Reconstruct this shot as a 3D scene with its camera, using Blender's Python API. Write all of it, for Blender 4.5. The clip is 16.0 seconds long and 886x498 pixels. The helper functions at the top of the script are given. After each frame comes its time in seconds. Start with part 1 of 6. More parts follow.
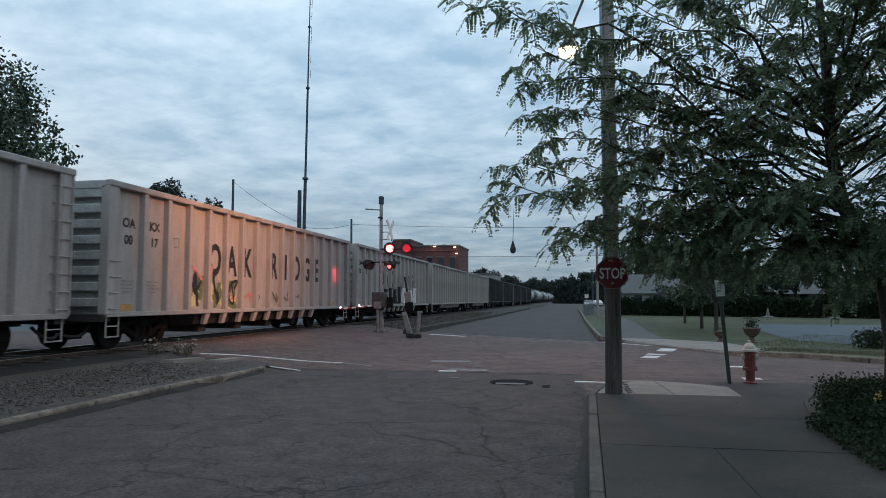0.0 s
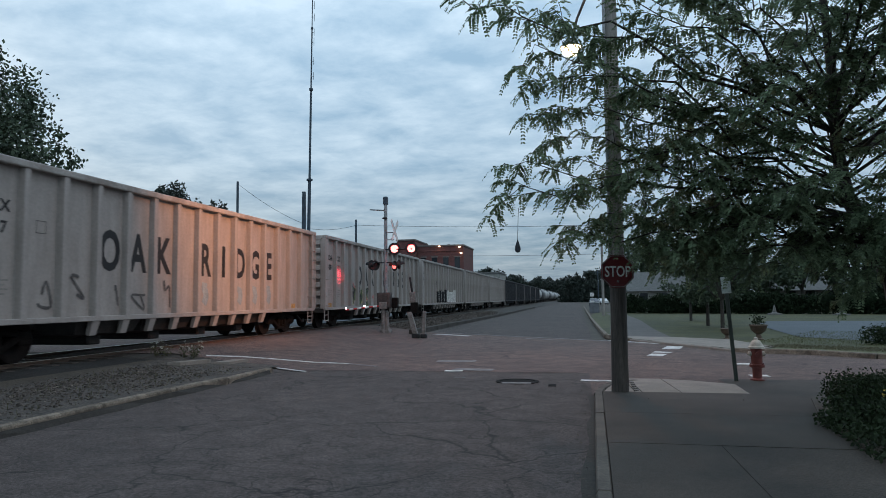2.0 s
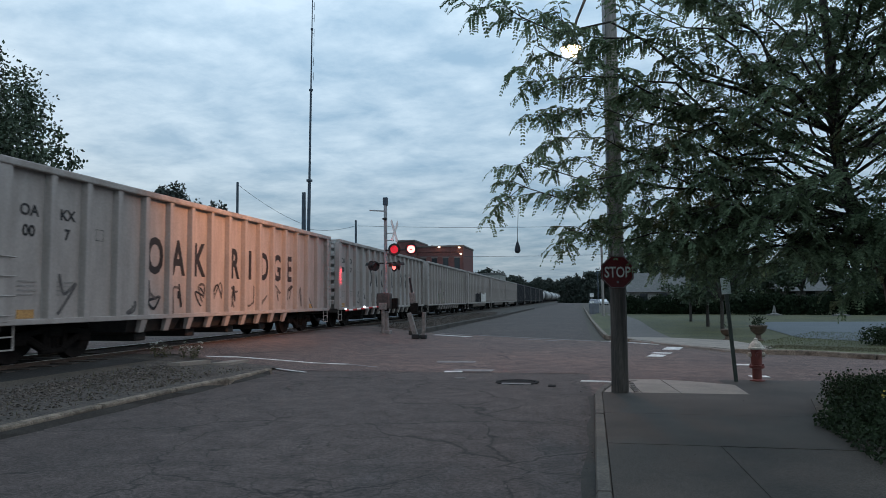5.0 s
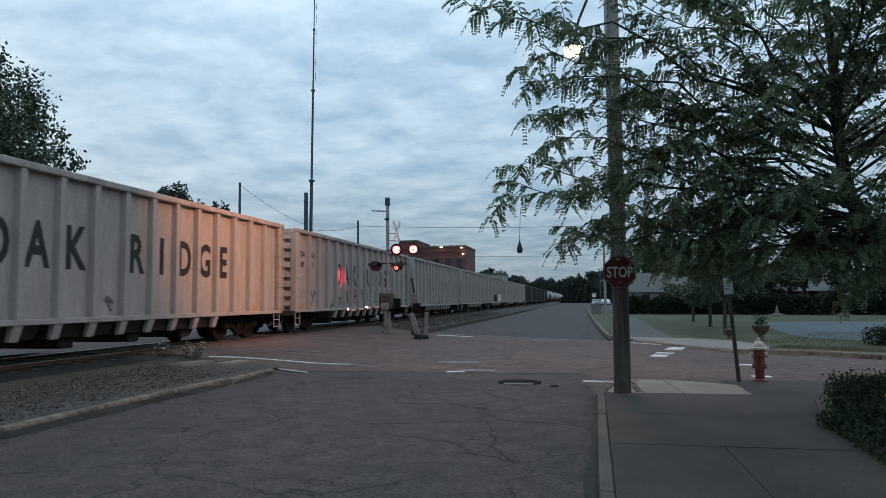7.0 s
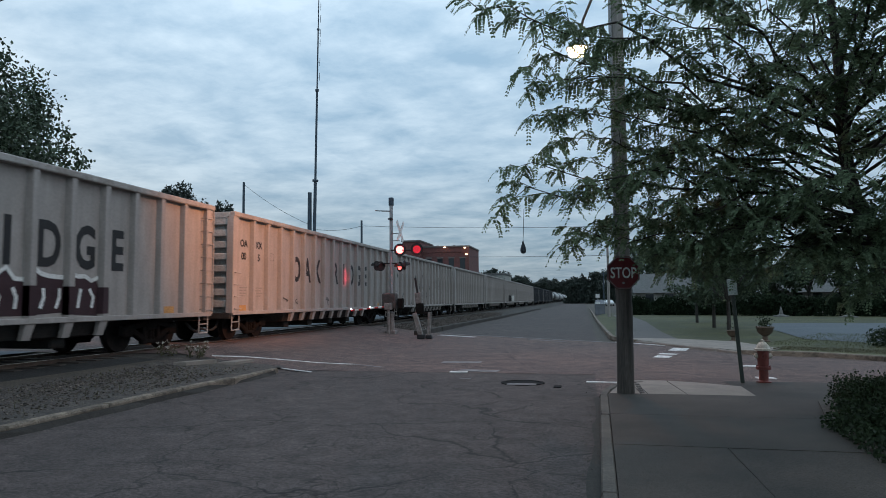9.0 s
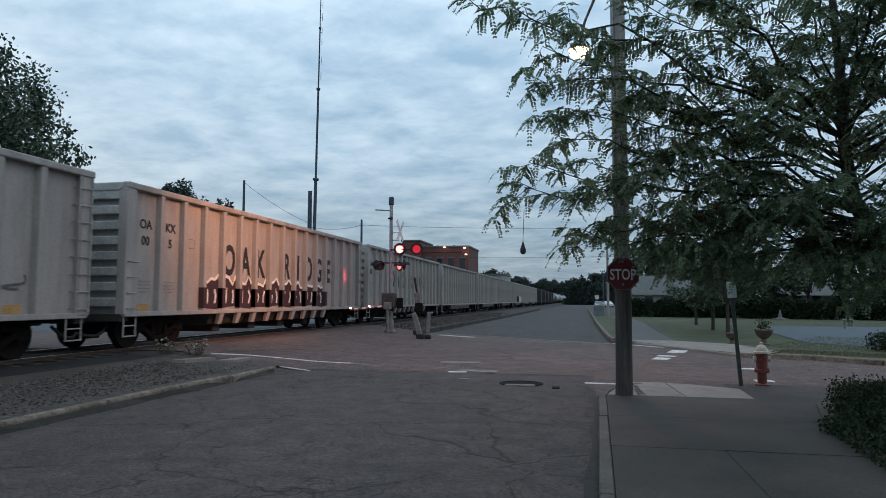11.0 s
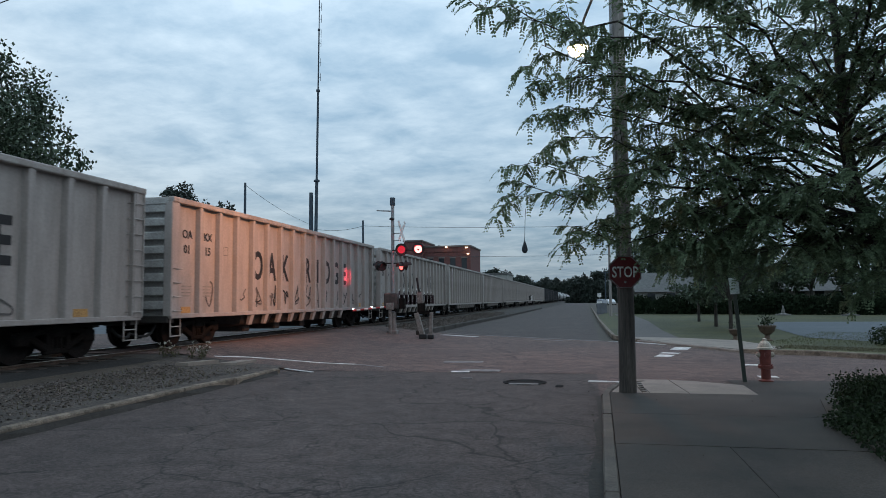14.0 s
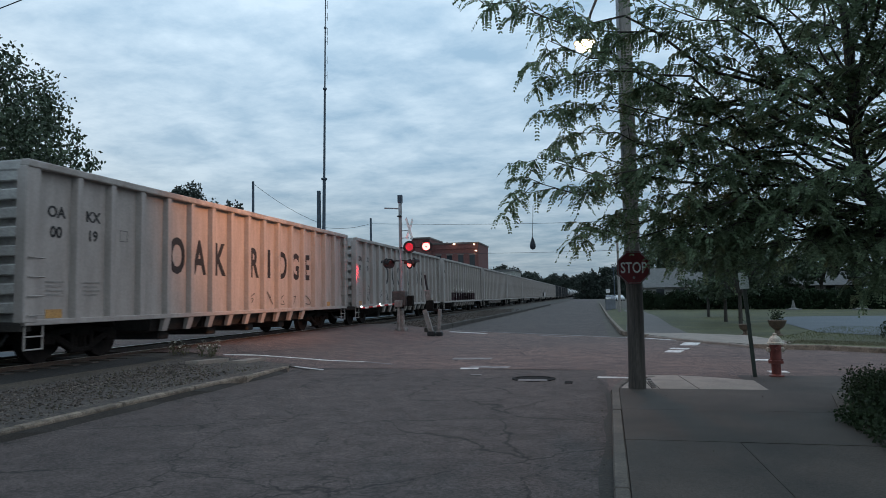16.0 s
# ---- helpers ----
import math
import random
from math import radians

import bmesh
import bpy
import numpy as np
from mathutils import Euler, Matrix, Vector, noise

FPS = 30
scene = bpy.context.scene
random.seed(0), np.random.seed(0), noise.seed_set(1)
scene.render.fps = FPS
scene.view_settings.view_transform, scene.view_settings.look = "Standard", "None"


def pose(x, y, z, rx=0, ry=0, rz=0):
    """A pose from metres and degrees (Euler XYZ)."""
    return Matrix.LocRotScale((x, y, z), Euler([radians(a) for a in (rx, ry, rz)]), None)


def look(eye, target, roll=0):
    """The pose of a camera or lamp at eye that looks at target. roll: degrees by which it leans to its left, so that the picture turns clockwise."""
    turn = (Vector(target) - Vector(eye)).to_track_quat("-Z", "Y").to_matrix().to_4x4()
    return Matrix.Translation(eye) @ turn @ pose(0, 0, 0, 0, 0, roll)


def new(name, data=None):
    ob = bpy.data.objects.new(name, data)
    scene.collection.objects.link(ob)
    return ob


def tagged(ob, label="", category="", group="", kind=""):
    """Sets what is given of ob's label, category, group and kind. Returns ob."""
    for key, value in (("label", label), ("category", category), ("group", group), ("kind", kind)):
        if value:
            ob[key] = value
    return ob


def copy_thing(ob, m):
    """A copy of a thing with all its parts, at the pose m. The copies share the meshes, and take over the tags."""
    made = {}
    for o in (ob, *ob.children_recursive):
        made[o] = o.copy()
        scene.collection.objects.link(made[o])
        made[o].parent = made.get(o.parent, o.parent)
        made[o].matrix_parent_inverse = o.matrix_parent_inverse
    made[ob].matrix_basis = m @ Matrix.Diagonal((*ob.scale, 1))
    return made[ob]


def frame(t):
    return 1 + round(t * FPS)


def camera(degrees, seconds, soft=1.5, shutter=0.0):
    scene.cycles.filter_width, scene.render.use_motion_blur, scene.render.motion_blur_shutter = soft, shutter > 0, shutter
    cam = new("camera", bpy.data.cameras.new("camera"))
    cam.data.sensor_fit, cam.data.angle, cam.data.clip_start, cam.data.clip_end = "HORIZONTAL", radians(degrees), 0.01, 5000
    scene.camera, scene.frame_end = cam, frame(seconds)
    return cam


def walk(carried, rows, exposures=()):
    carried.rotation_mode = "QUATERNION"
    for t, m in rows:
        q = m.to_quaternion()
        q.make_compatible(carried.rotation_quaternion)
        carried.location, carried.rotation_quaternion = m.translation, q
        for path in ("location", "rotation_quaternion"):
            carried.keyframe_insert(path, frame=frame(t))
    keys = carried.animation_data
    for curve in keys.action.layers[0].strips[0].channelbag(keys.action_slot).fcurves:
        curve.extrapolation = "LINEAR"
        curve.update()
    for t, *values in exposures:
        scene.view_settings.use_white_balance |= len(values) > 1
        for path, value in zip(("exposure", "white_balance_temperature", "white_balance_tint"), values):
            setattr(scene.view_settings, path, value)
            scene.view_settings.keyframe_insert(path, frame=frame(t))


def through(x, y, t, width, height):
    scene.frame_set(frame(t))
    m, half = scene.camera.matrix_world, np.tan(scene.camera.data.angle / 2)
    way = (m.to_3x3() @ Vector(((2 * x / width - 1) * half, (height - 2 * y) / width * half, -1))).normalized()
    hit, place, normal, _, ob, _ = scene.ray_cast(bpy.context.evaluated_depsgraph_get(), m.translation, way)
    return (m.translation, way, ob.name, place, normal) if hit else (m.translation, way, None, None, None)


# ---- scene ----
# the camera: held by hand in one spot, it only turns
cam = camera(66.3, 16.0, soft=0.7, shutter=0.3)
EYE = (0.0, 0.0, 1.6)
TURNS = [(0.0, 10.775, 4.241, 0.0), (0.5, 10.865, 4.230, -0.088), (1.0, 11.210, 4.278, -0.339), (1.5, 11.196, 4.249, -0.465),
         (2.0, 11.175, 4.229, -0.562), (2.5, 11.192, 4.237, -0.538), (3.0, 11.170, 4.251, -0.602), (3.5, 11.170, 4.279, -0.624),
         (4.0, 11.177, 4.285, -0.526), (6.5, 11.169, 4.292, -0.628), (7.0, 11.344, 4.302, -0.581), (7.5, 11.616, 4.300, -0.579),
         (8.0, 11.633, 4.300, -0.585), (8.5, 11.652, 4.301, -0.597), (9.0, 11.635, 4.314, -0.395), (11.5, 11.618, 4.311, 0.166),
         (12.0, 11.623, 4.320, 0.158), (12.5, 11.754, 4.313, 0.125), (13.0, 11.766, 4.309, 0.080), (13.5, 11.760, 4.326, -0.104),
         (14.0, 11.763, 4.295, -0.572), (14.5, 11.744, 4.291, -0.682), (15.0, 12.198, 4.309, -0.690), (15.5, 12.472, 4.077, -0.936),
         (16.0, 12.433, 4.053, -0.981)]
walk(cam, [(t, pose(*EYE, 90 + pitch, 0, yaw) @ pose(0, 0, 0, 0, 0, roll)) for t, yaw, pitch, roll in TURNS])

# ---- light: an overcast dusk sky, one veiled sun, one sodium street lamp ----
world = bpy.data.worlds.new("world")
scene.world = world
world.use_nodes = True
wn, wl = world.node_tree.nodes, world.node_tree.links
wn.clear()
w_out = wn.new("ShaderNodeOutputWorld")
w_bg = wn.new("ShaderNodeBackground")
w_sky = wn.new("ShaderNodeTexSky")
w_sky.sky_type = 'NISHITA'
w_sky.sun_disc = False
w_sky.sun_elevation = radians(12)
w_sky.sun_rotation = radians(-60)
w_sky.air_density, w_sky.dust_density, w_sky.ozone_density = 1.0, 1.5, 2.0
w_tc = wn.new("ShaderNodeTexCoord")
w_sep = wn.new("ShaderNodeSeparateXYZ")
wl.new(w_tc.outputs["Generated"], w_sep.inputs[0])
# clouds lie in flat layers: stretch them sideways as they near the horizon
w_add = wn.new("ShaderNodeMath"); w_add.operation = 'ADD'; w_add.inputs[1].default_value = 0.12
wl.new(w_sep.outputs["Z"], w_add.inputs[0])
w_max = wn.new("ShaderNodeMath"); w_max.operation = 'MAXIMUM'; w_max.inputs[1].default_value = 0.05
wl.new(w_add.outputs[0], w_max.inputs[0])
w_dx = wn.new("ShaderNodeMath"); w_dx.operation = 'DIVIDE'
w_dy = wn.new("ShaderNodeMath"); w_dy.operation = 'DIVIDE'
wl.new(w_sep.outputs["X"], w_dx.inputs[0]); wl.new(w_max.outputs[0], w_dx.inputs[1])
wl.new(w_sep.outputs["Y"], w_dy.inputs[0]); wl.new(w_max.outputs[0], w_dy.inputs[1])
w_com = wn.new("ShaderNodeCombineXYZ")
wl.new(w_dx.outputs[0], w_com.inputs[0]); wl.new(w_dy.outputs[0], w_com.inputs[1])
w_no = wn.new("ShaderNodeTexNoise")
w_no.inputs["Scale"].default_value = 2.3
w_no.inputs["Detail"].default_value = 9.0
w_no.inputs["Roughness"].default_value = 0.55
w_no.inputs["Distortion"].default_value = 0.15
wl.new(w_com.outputs[0], w_no.inputs["Vector"])
w_ramp = wn.new("ShaderNodeValToRGB")
w_ramp.color_ramp.elements[0].position, w_ramp.color_ramp.elements[0].color = 0.32, (0.345, 0.525, 0.700, 1)
w_ramp.color_ramp.elements[1].position, w_ramp.color_ramp.elements[1].color = 0.74, (0.640, 0.810, 0.955, 1)
# fine streaks torn out of the broad layers
w_map = wn.new("ShaderNodeMapping"); w_map.inputs["Scale"].default_value = (1.0, 1.15, 1.0); w_map.inputs["Rotation"].default_value = (0, 0, radians(14))
w_fine = wn.new("ShaderNodeTexNoise")
w_fine.inputs["Scale"].default_value, w_fine.inputs["Detail"].default_value, w_fine.inputs["Roughness"].default_value = 4.2, 10.0, 0.62
w_fine.inputs["Distortion"].default_value = 0.2
wl.new(w_com.outputs[0], w_map.inputs["Vector"]); wl.new(w_map.outputs[0], w_fine.inputs["Vector"])
w_fm = wn.new("ShaderNodeMapRange")
for key, value in (("From Min", 0.35), ("From Max", 0.75), ("To Min", -0.09), ("To Max", 0.25)):
    w_fm.inputs[key].default_value = value
wl.new(w_fine.outputs["Fac"], w_fm.inputs["Value"])
w_mix = wn.new("ShaderNodeMath"); w_mix.operation = 'ADD'
wl.new(w_no.outputs["Fac"], w_mix.inputs[0]); wl.new(w_fm.outputs[0], w_mix.inputs[1])
wl.new(w_mix.outputs[0], w_ramp.inputs[0])
# overcast: brighter overhead, blue-grey near the horizon
w_gr = wn.new("ShaderNodeMapRange")
w_gr.inputs["From Min"].default_value, w_gr.inputs["From Max"].default_value = 0.0, 0.5
w_gr.inputs["To Min"].default_value, w_gr.inputs["To Max"].default_value = 0.62, 1.12
wl.new(w_sep.outputs["Z"], w_gr.inputs["Value"])
w_mul = wn.new("ShaderNodeVectorMath"); w_mul.operation = 'SCALE'
w_low = wn.new("ShaderNodeMapRange")
w_low.inputs["From Min"].default_value, w_low.inputs["From Max"].default_value = 0.02, 0.2
w_low.inputs["To Min"].default_value, w_low.inputs["To Max"].default_value = 0.74, 1.02
wl.new(w_sep.outputs["Z"], w_low.inputs["Value"])
w_fall = wn.new("ShaderNodeMath"); w_fall.operation = 'MULTIPLY'
wl.new(w_gr.outputs[0], w_fall.inputs[0]); wl.new(w_low.outputs[0], w_fall.inputs[1])
wl.new(w_ramp.outputs[0], w_mul.inputs[0]); wl.new(w_fall.outputs[0], w_mul.inputs["Scale"])
w_sc = wn.new("ShaderNodeVectorMath"); w_sc.operation = 'SCALE'; w_sc.inputs["Scale"].default_value = 0.012
wl.new(w_sky.outputs[0], w_sc.inputs[0])
w_sum = wn.new("ShaderNodeVectorMath"); w_sum.operation = 'ADD'
wl.new(w_mul.outputs[0], w_sum.inputs[0]); wl.new(w_sc.outputs[0], w_sum.inputs[1])
wl.new(w_sum.outputs[0], w_bg.inputs["Color"])
w_bg.inputs["Strength"].default_value = 1.0
wl.new(w_bg.outputs[0], w_out.inputs[0])

sun = new("sun", bpy.data.lights.new("sun", 'SUN'))
sun.data.energy, sun.data.angle, sun.data.color = 0.25, radians(40), (1.0, 0.93, 0.86)
sun.matrix_world = look((30, -20, 40), (0, 10, 0))

LAMP = (-0.02, 16.0, 7.52)
sodium = new("street_light_glow", bpy.data.lights.new("street_light_glow", 'SPOT'))
sodium.data.energy, sodium.data.color = 7300, (1.0, 0.39, 0.155)
sodium.data.spot_size, sodium.data.spot_blend, sodium.data.shadow_soft_size = radians(60), 1.0, 0.12
sodium.matrix_world = look((LAMP[0] - 0.1, LAMP[1] + 0.1, LAMP[2] - 0.22), (-10.2, 19.4, 4.9))
spill = new("street_light_spill", bpy.data.lights.new("street_light_spill", 'SPOT'))
spill.data.energy, spill.data.color, spill.data.shadow_soft_size = 380, (1.0, 0.43, 0.20), 0.15
spill.data.spot_size, spill.data.spot_blend = radians(165), 0.4
spill.matrix_world = look((LAMP[0], LAMP[1], LAMP[2] - 0.25), (LAMP[0], LAMP[1] + 0.01, 0))
flash = new("signal_glow", bpy.data.lights.new("signal_glow", 'POINT'))
flash.data.energy, flash.data.color, flash.data.shadow_soft_size = 30, (1.0, 0.10, 0.09), 0.2
flash.location = (-7.2, 27.0, 3.3)
# the signal's far lamp throws a red spot on the cars that pass behind it
beam = new("signal_beam", bpy.data.lights.new("signal_beam", 'SPOT'))
beam.data.energy, beam.data.color, beam.data.shadow_soft_size = 340, (1.0, 0.05, 0.09), 0.06
beam.data.spot_size, beam.data.spot_blend = radians(34), 0.9
beam.matrix_world = look((-8.80, 28.42, 3.06), (-10.25, 28.46, 2.70))
scene.view_settings.exposure = 0.0


# ---- materials ----
def mat(name, base, second=None, scale=6.0, rough=0.8, metal=0.0, bump=0.15, fine=60.0, mix=0.6, emit=None, strength=0.0,
        spec=0.4, island=0.0, stretch=(1, 1, 1)):
    """Two-scale procedural surface: broad stains between two colours and a fine grain with relief."""
    m = bpy.data.materials.new(name)
    m.use_nodes = True
    n, l = m.node_tree.nodes, m.node_tree.links
    b = n["Principled BSDF"]
    b.inputs["Roughness"].default_value, b.inputs["Metallic"].default_value = rough, metal
    b.inputs["Specular IOR Level"].default_value = spec
    second = second or tuple(c * 0.72 for c in base)
    tc, mp = n.new("ShaderNodeTexCoord"), n.new("ShaderNodeMapping")
    mp.inputs["Scale"].default_value = stretch
    l.new(tc.outputs["Object"], mp.inputs[0])
    big, small = n.new("ShaderNodeTexNoise"), n.new("ShaderNodeTexNoise")
    big.inputs["Scale"].default_value, big.inputs["Detail"].default_value, big.inputs["Roughness"].default_value = scale, 6, 0.6
    small.inputs["Scale"].default_value, small.inputs["Detail"].default_value = fine, 3
    l.new(mp.outputs[0], big.inputs["Vector"]); l.new((mp if min(stretch) < 0.2 else tc).outputs[0 if min(stretch) < 0.2 else "Object"], small.inputs["Vector"])
    r = n.new("ShaderNodeValToRGB")
    r.color_ramp.elements[0].position, r.color_ramp.elements[1].position = 0.36, 0.66
    r.color_ramp.elements[0].color, r.color_ramp.elements[1].color = (*second, 1), (*base, 1)
    l.new(big.outputs["Fac"], r.inputs[0])
    mr = n.new("ShaderNodeMapRange")
    mr.inputs["To Min"].default_value, mr.inputs["To Max"].default_value = 1 - mix * 0.6, 1 + mix * 0.6
    mr.inputs["From Min"].default_value, mr.inputs["From Max"].default_value = 0.32, 0.68
    l.new(small.outputs["Fac"], mr.inputs["Value"])
    v = n.new("ShaderNodeVectorMath"); v.operation = 'SCALE'
    l.new(r.outputs[0], v.inputs[0]); l.new(mr.outputs[0], v.inputs["Scale"])
    last = v.outputs[0]
    if island:
        geo, mi = n.new("ShaderNodeNewGeometry"), n.new("ShaderNodeMapRange")
        mi.inputs["To Min"].default_value, mi.inputs["To Max"].default_value = 1 - island, 1 + island
        l.new(geo.outputs["Random Per Island"], mi.inputs["Value"])
        v2 = n.new("ShaderNodeVectorMath"); v2.operation = 'SCALE'
        l.new(last, v2.inputs[0]); l.new(mi.outputs[0], v2.inputs["Scale"])
        last = v2.outputs[0]
    l.new(last, b.inputs["Base Color"])
    if bump:
        bp = n.new("ShaderNodeBump")
        bp.inputs["Strength"].default_value, bp.inputs["Distance"].default_value = bump, 0.01
        l.new(small.outputs["Fac"], bp.inputs["Height"]); l.new(bp.outputs[0], b.inputs["Normal"])
    if emit:
        b.inputs["Emission Color"].default_value, b.inputs["Emission Strength"].default_value = (*emit, 1), strength
    return m


def asphalt(name, base, second, seam=0.42, width=0.035, mix=1.35):
    """Worn asphalt: stains, aggregate and a net of dark cracks."""
    m = mat(name, base, second, scale=0.35, rough=0.85, bump=0.6, fine=110, mix=mix)
    n, l = m.node_tree.nodes, m.node_tree.links
    b = n["Principled BSDF"]
    tc, warp = n.new("ShaderNodeTexCoord"), n.new("ShaderNodeTexNoise")
    warp.inputs["Scale"].default_value, warp.inputs["Detail"].default_value = 1.6, 5
    l.new(tc.outputs["Object"], warp.inputs["Vector"])
    ad = n.new("ShaderNodeVectorMath"); ad.operation = 'MULTIPLY_ADD'; ad.inputs[1].default_value = (0.9, 0.9, 0)
    l.new(warp.outputs["Color"], ad.inputs[0]); l.new(tc.outputs["Object"], ad.inputs[2])
    patch = n.new("ShaderNodeTexNoise"); patch.inputs["Scale"].default_value = 0.5
    l.new(tc.outputs["Object"], patch.inputs["Vector"])
    last = b.inputs["Base Color"].links[0].from_socket
    # a wide net of cracks and, in patches, a narrow one
    for scale, lo, hi, w, dark in ((seam, 0.30, 0.52, width * 0.85, 0.2), (seam * 3.0, 0.44, 0.60, width * 0.5, 0.28)):
        net = n.new("ShaderNodeTexVoronoi")
        net.feature = 'DISTANCE_TO_EDGE'
        net.inputs["Scale"].default_value = scale
        l.new(ad.outputs[0], net.inputs["Vector"])
        wid = n.new("ShaderNodeMapRange")
        wid.inputs["From Min"].default_value, wid.inputs["From Max"].default_value = lo, hi
        wid.inputs["To Min"].default_value, wid.inputs["To Max"].default_value = 0.0003, w * scale
        l.new(patch.outputs["Fac"], wid.inputs["Value"])
        dv = n.new("ShaderNodeMath"); dv.operation = 'DIVIDE'; dv.use_clamp = True
        l.new(net.outputs["Distance"], dv.inputs[0]); l.new(wid.outputs[0], dv.inputs[1])
        lift = n.new("ShaderNodeMapRange"); lift.inputs["To Min"].default_value = dark
        l.new(dv.outputs[0], lift.inputs["Value"])
        v = n.new("ShaderNodeVectorMath"); v.operation = 'SCALE'
        l.new(last, v.inputs[0]); l.new(lift.outputs[0], v.inputs["Scale"])
        last = v.outputs[0]
    # single stones of the aggregate, and blotches a hand wide
    chip, blot = n.new("ShaderNodeTexVoronoi"), n.new("ShaderNodeTexNoise")
    chip.inputs["Scale"].default_value = 42
    blot.inputs["Scale"].default_value, blot.inputs["Detail"].default_value = 2.6, 8
    l.new(tc.outputs["Object"], chip.inputs["Vector"]); l.new(tc.outputs["Object"], blot.inputs["Vector"])
    grey = n.new("ShaderNodeSeparateColor"); l.new(chip.outputs["Color"], grey.inputs[0])
    for sock, lo, hi, a, z in ((grey.outputs[0], 0.0, 1.0, 0.55, 1.5), (blot.outputs["Fac"], 0.3, 0.7, 0.72, 1.28)):
        mr = n.new("ShaderNodeMapRange")
        for key, value in (("From Min", lo), ("From Max", hi), ("To Min", a), ("To Max", z)):
            mr.inputs[key].default_value = value
        l.new(sock, mr.inputs["Value"])
        v = n.new("ShaderNodeVectorMath"); v.operation = 'SCALE'
        l.new(last, v.inputs[0]); l.new(mr.outputs[0], v.inputs["Scale"])
        last = v.outputs[0]
    l.new(last, b.inputs["Base Color"])
    return m


def glow(name, colour, strength):
    m = bpy.data.materials.new(name)
    m.use_nodes = True
    b = m.node_tree.nodes["Principled BSDF"]
    b.inputs["Base Color"].default_value = (*[min(1, c) for c in colour], 1)
    b.inputs["Emission Color"].default_value, b.inputs["Emission Strength"].default_value = (*colour, 1), strength
    return m


def leafmat(name, base, second, scale, island, through):
    """A leaf: part of the light passes through the blade."""
    m = mat(name, base, second, scale=scale, bump=0, island=island, rough=0.72, spec=0.25)
    n, l = m.node_tree.nodes, m.node_tree.links
    b, out = n["Principled BSDF"], n["Material Output"]
    tr, mx = n.new("ShaderNodeBsdfTranslucent"), n.new("ShaderNodeMixShader")
    l.new(b.inputs["Base Color"].links[0].from_socket, tr.inputs["Color"])
    mx.inputs[0].default_value = through
    l.new(b.outputs[0], mx.inputs[1]); l.new(tr.outputs[0], mx.inputs[2]); l.new(mx.outputs[0], out.inputs["Surface"])
    return m


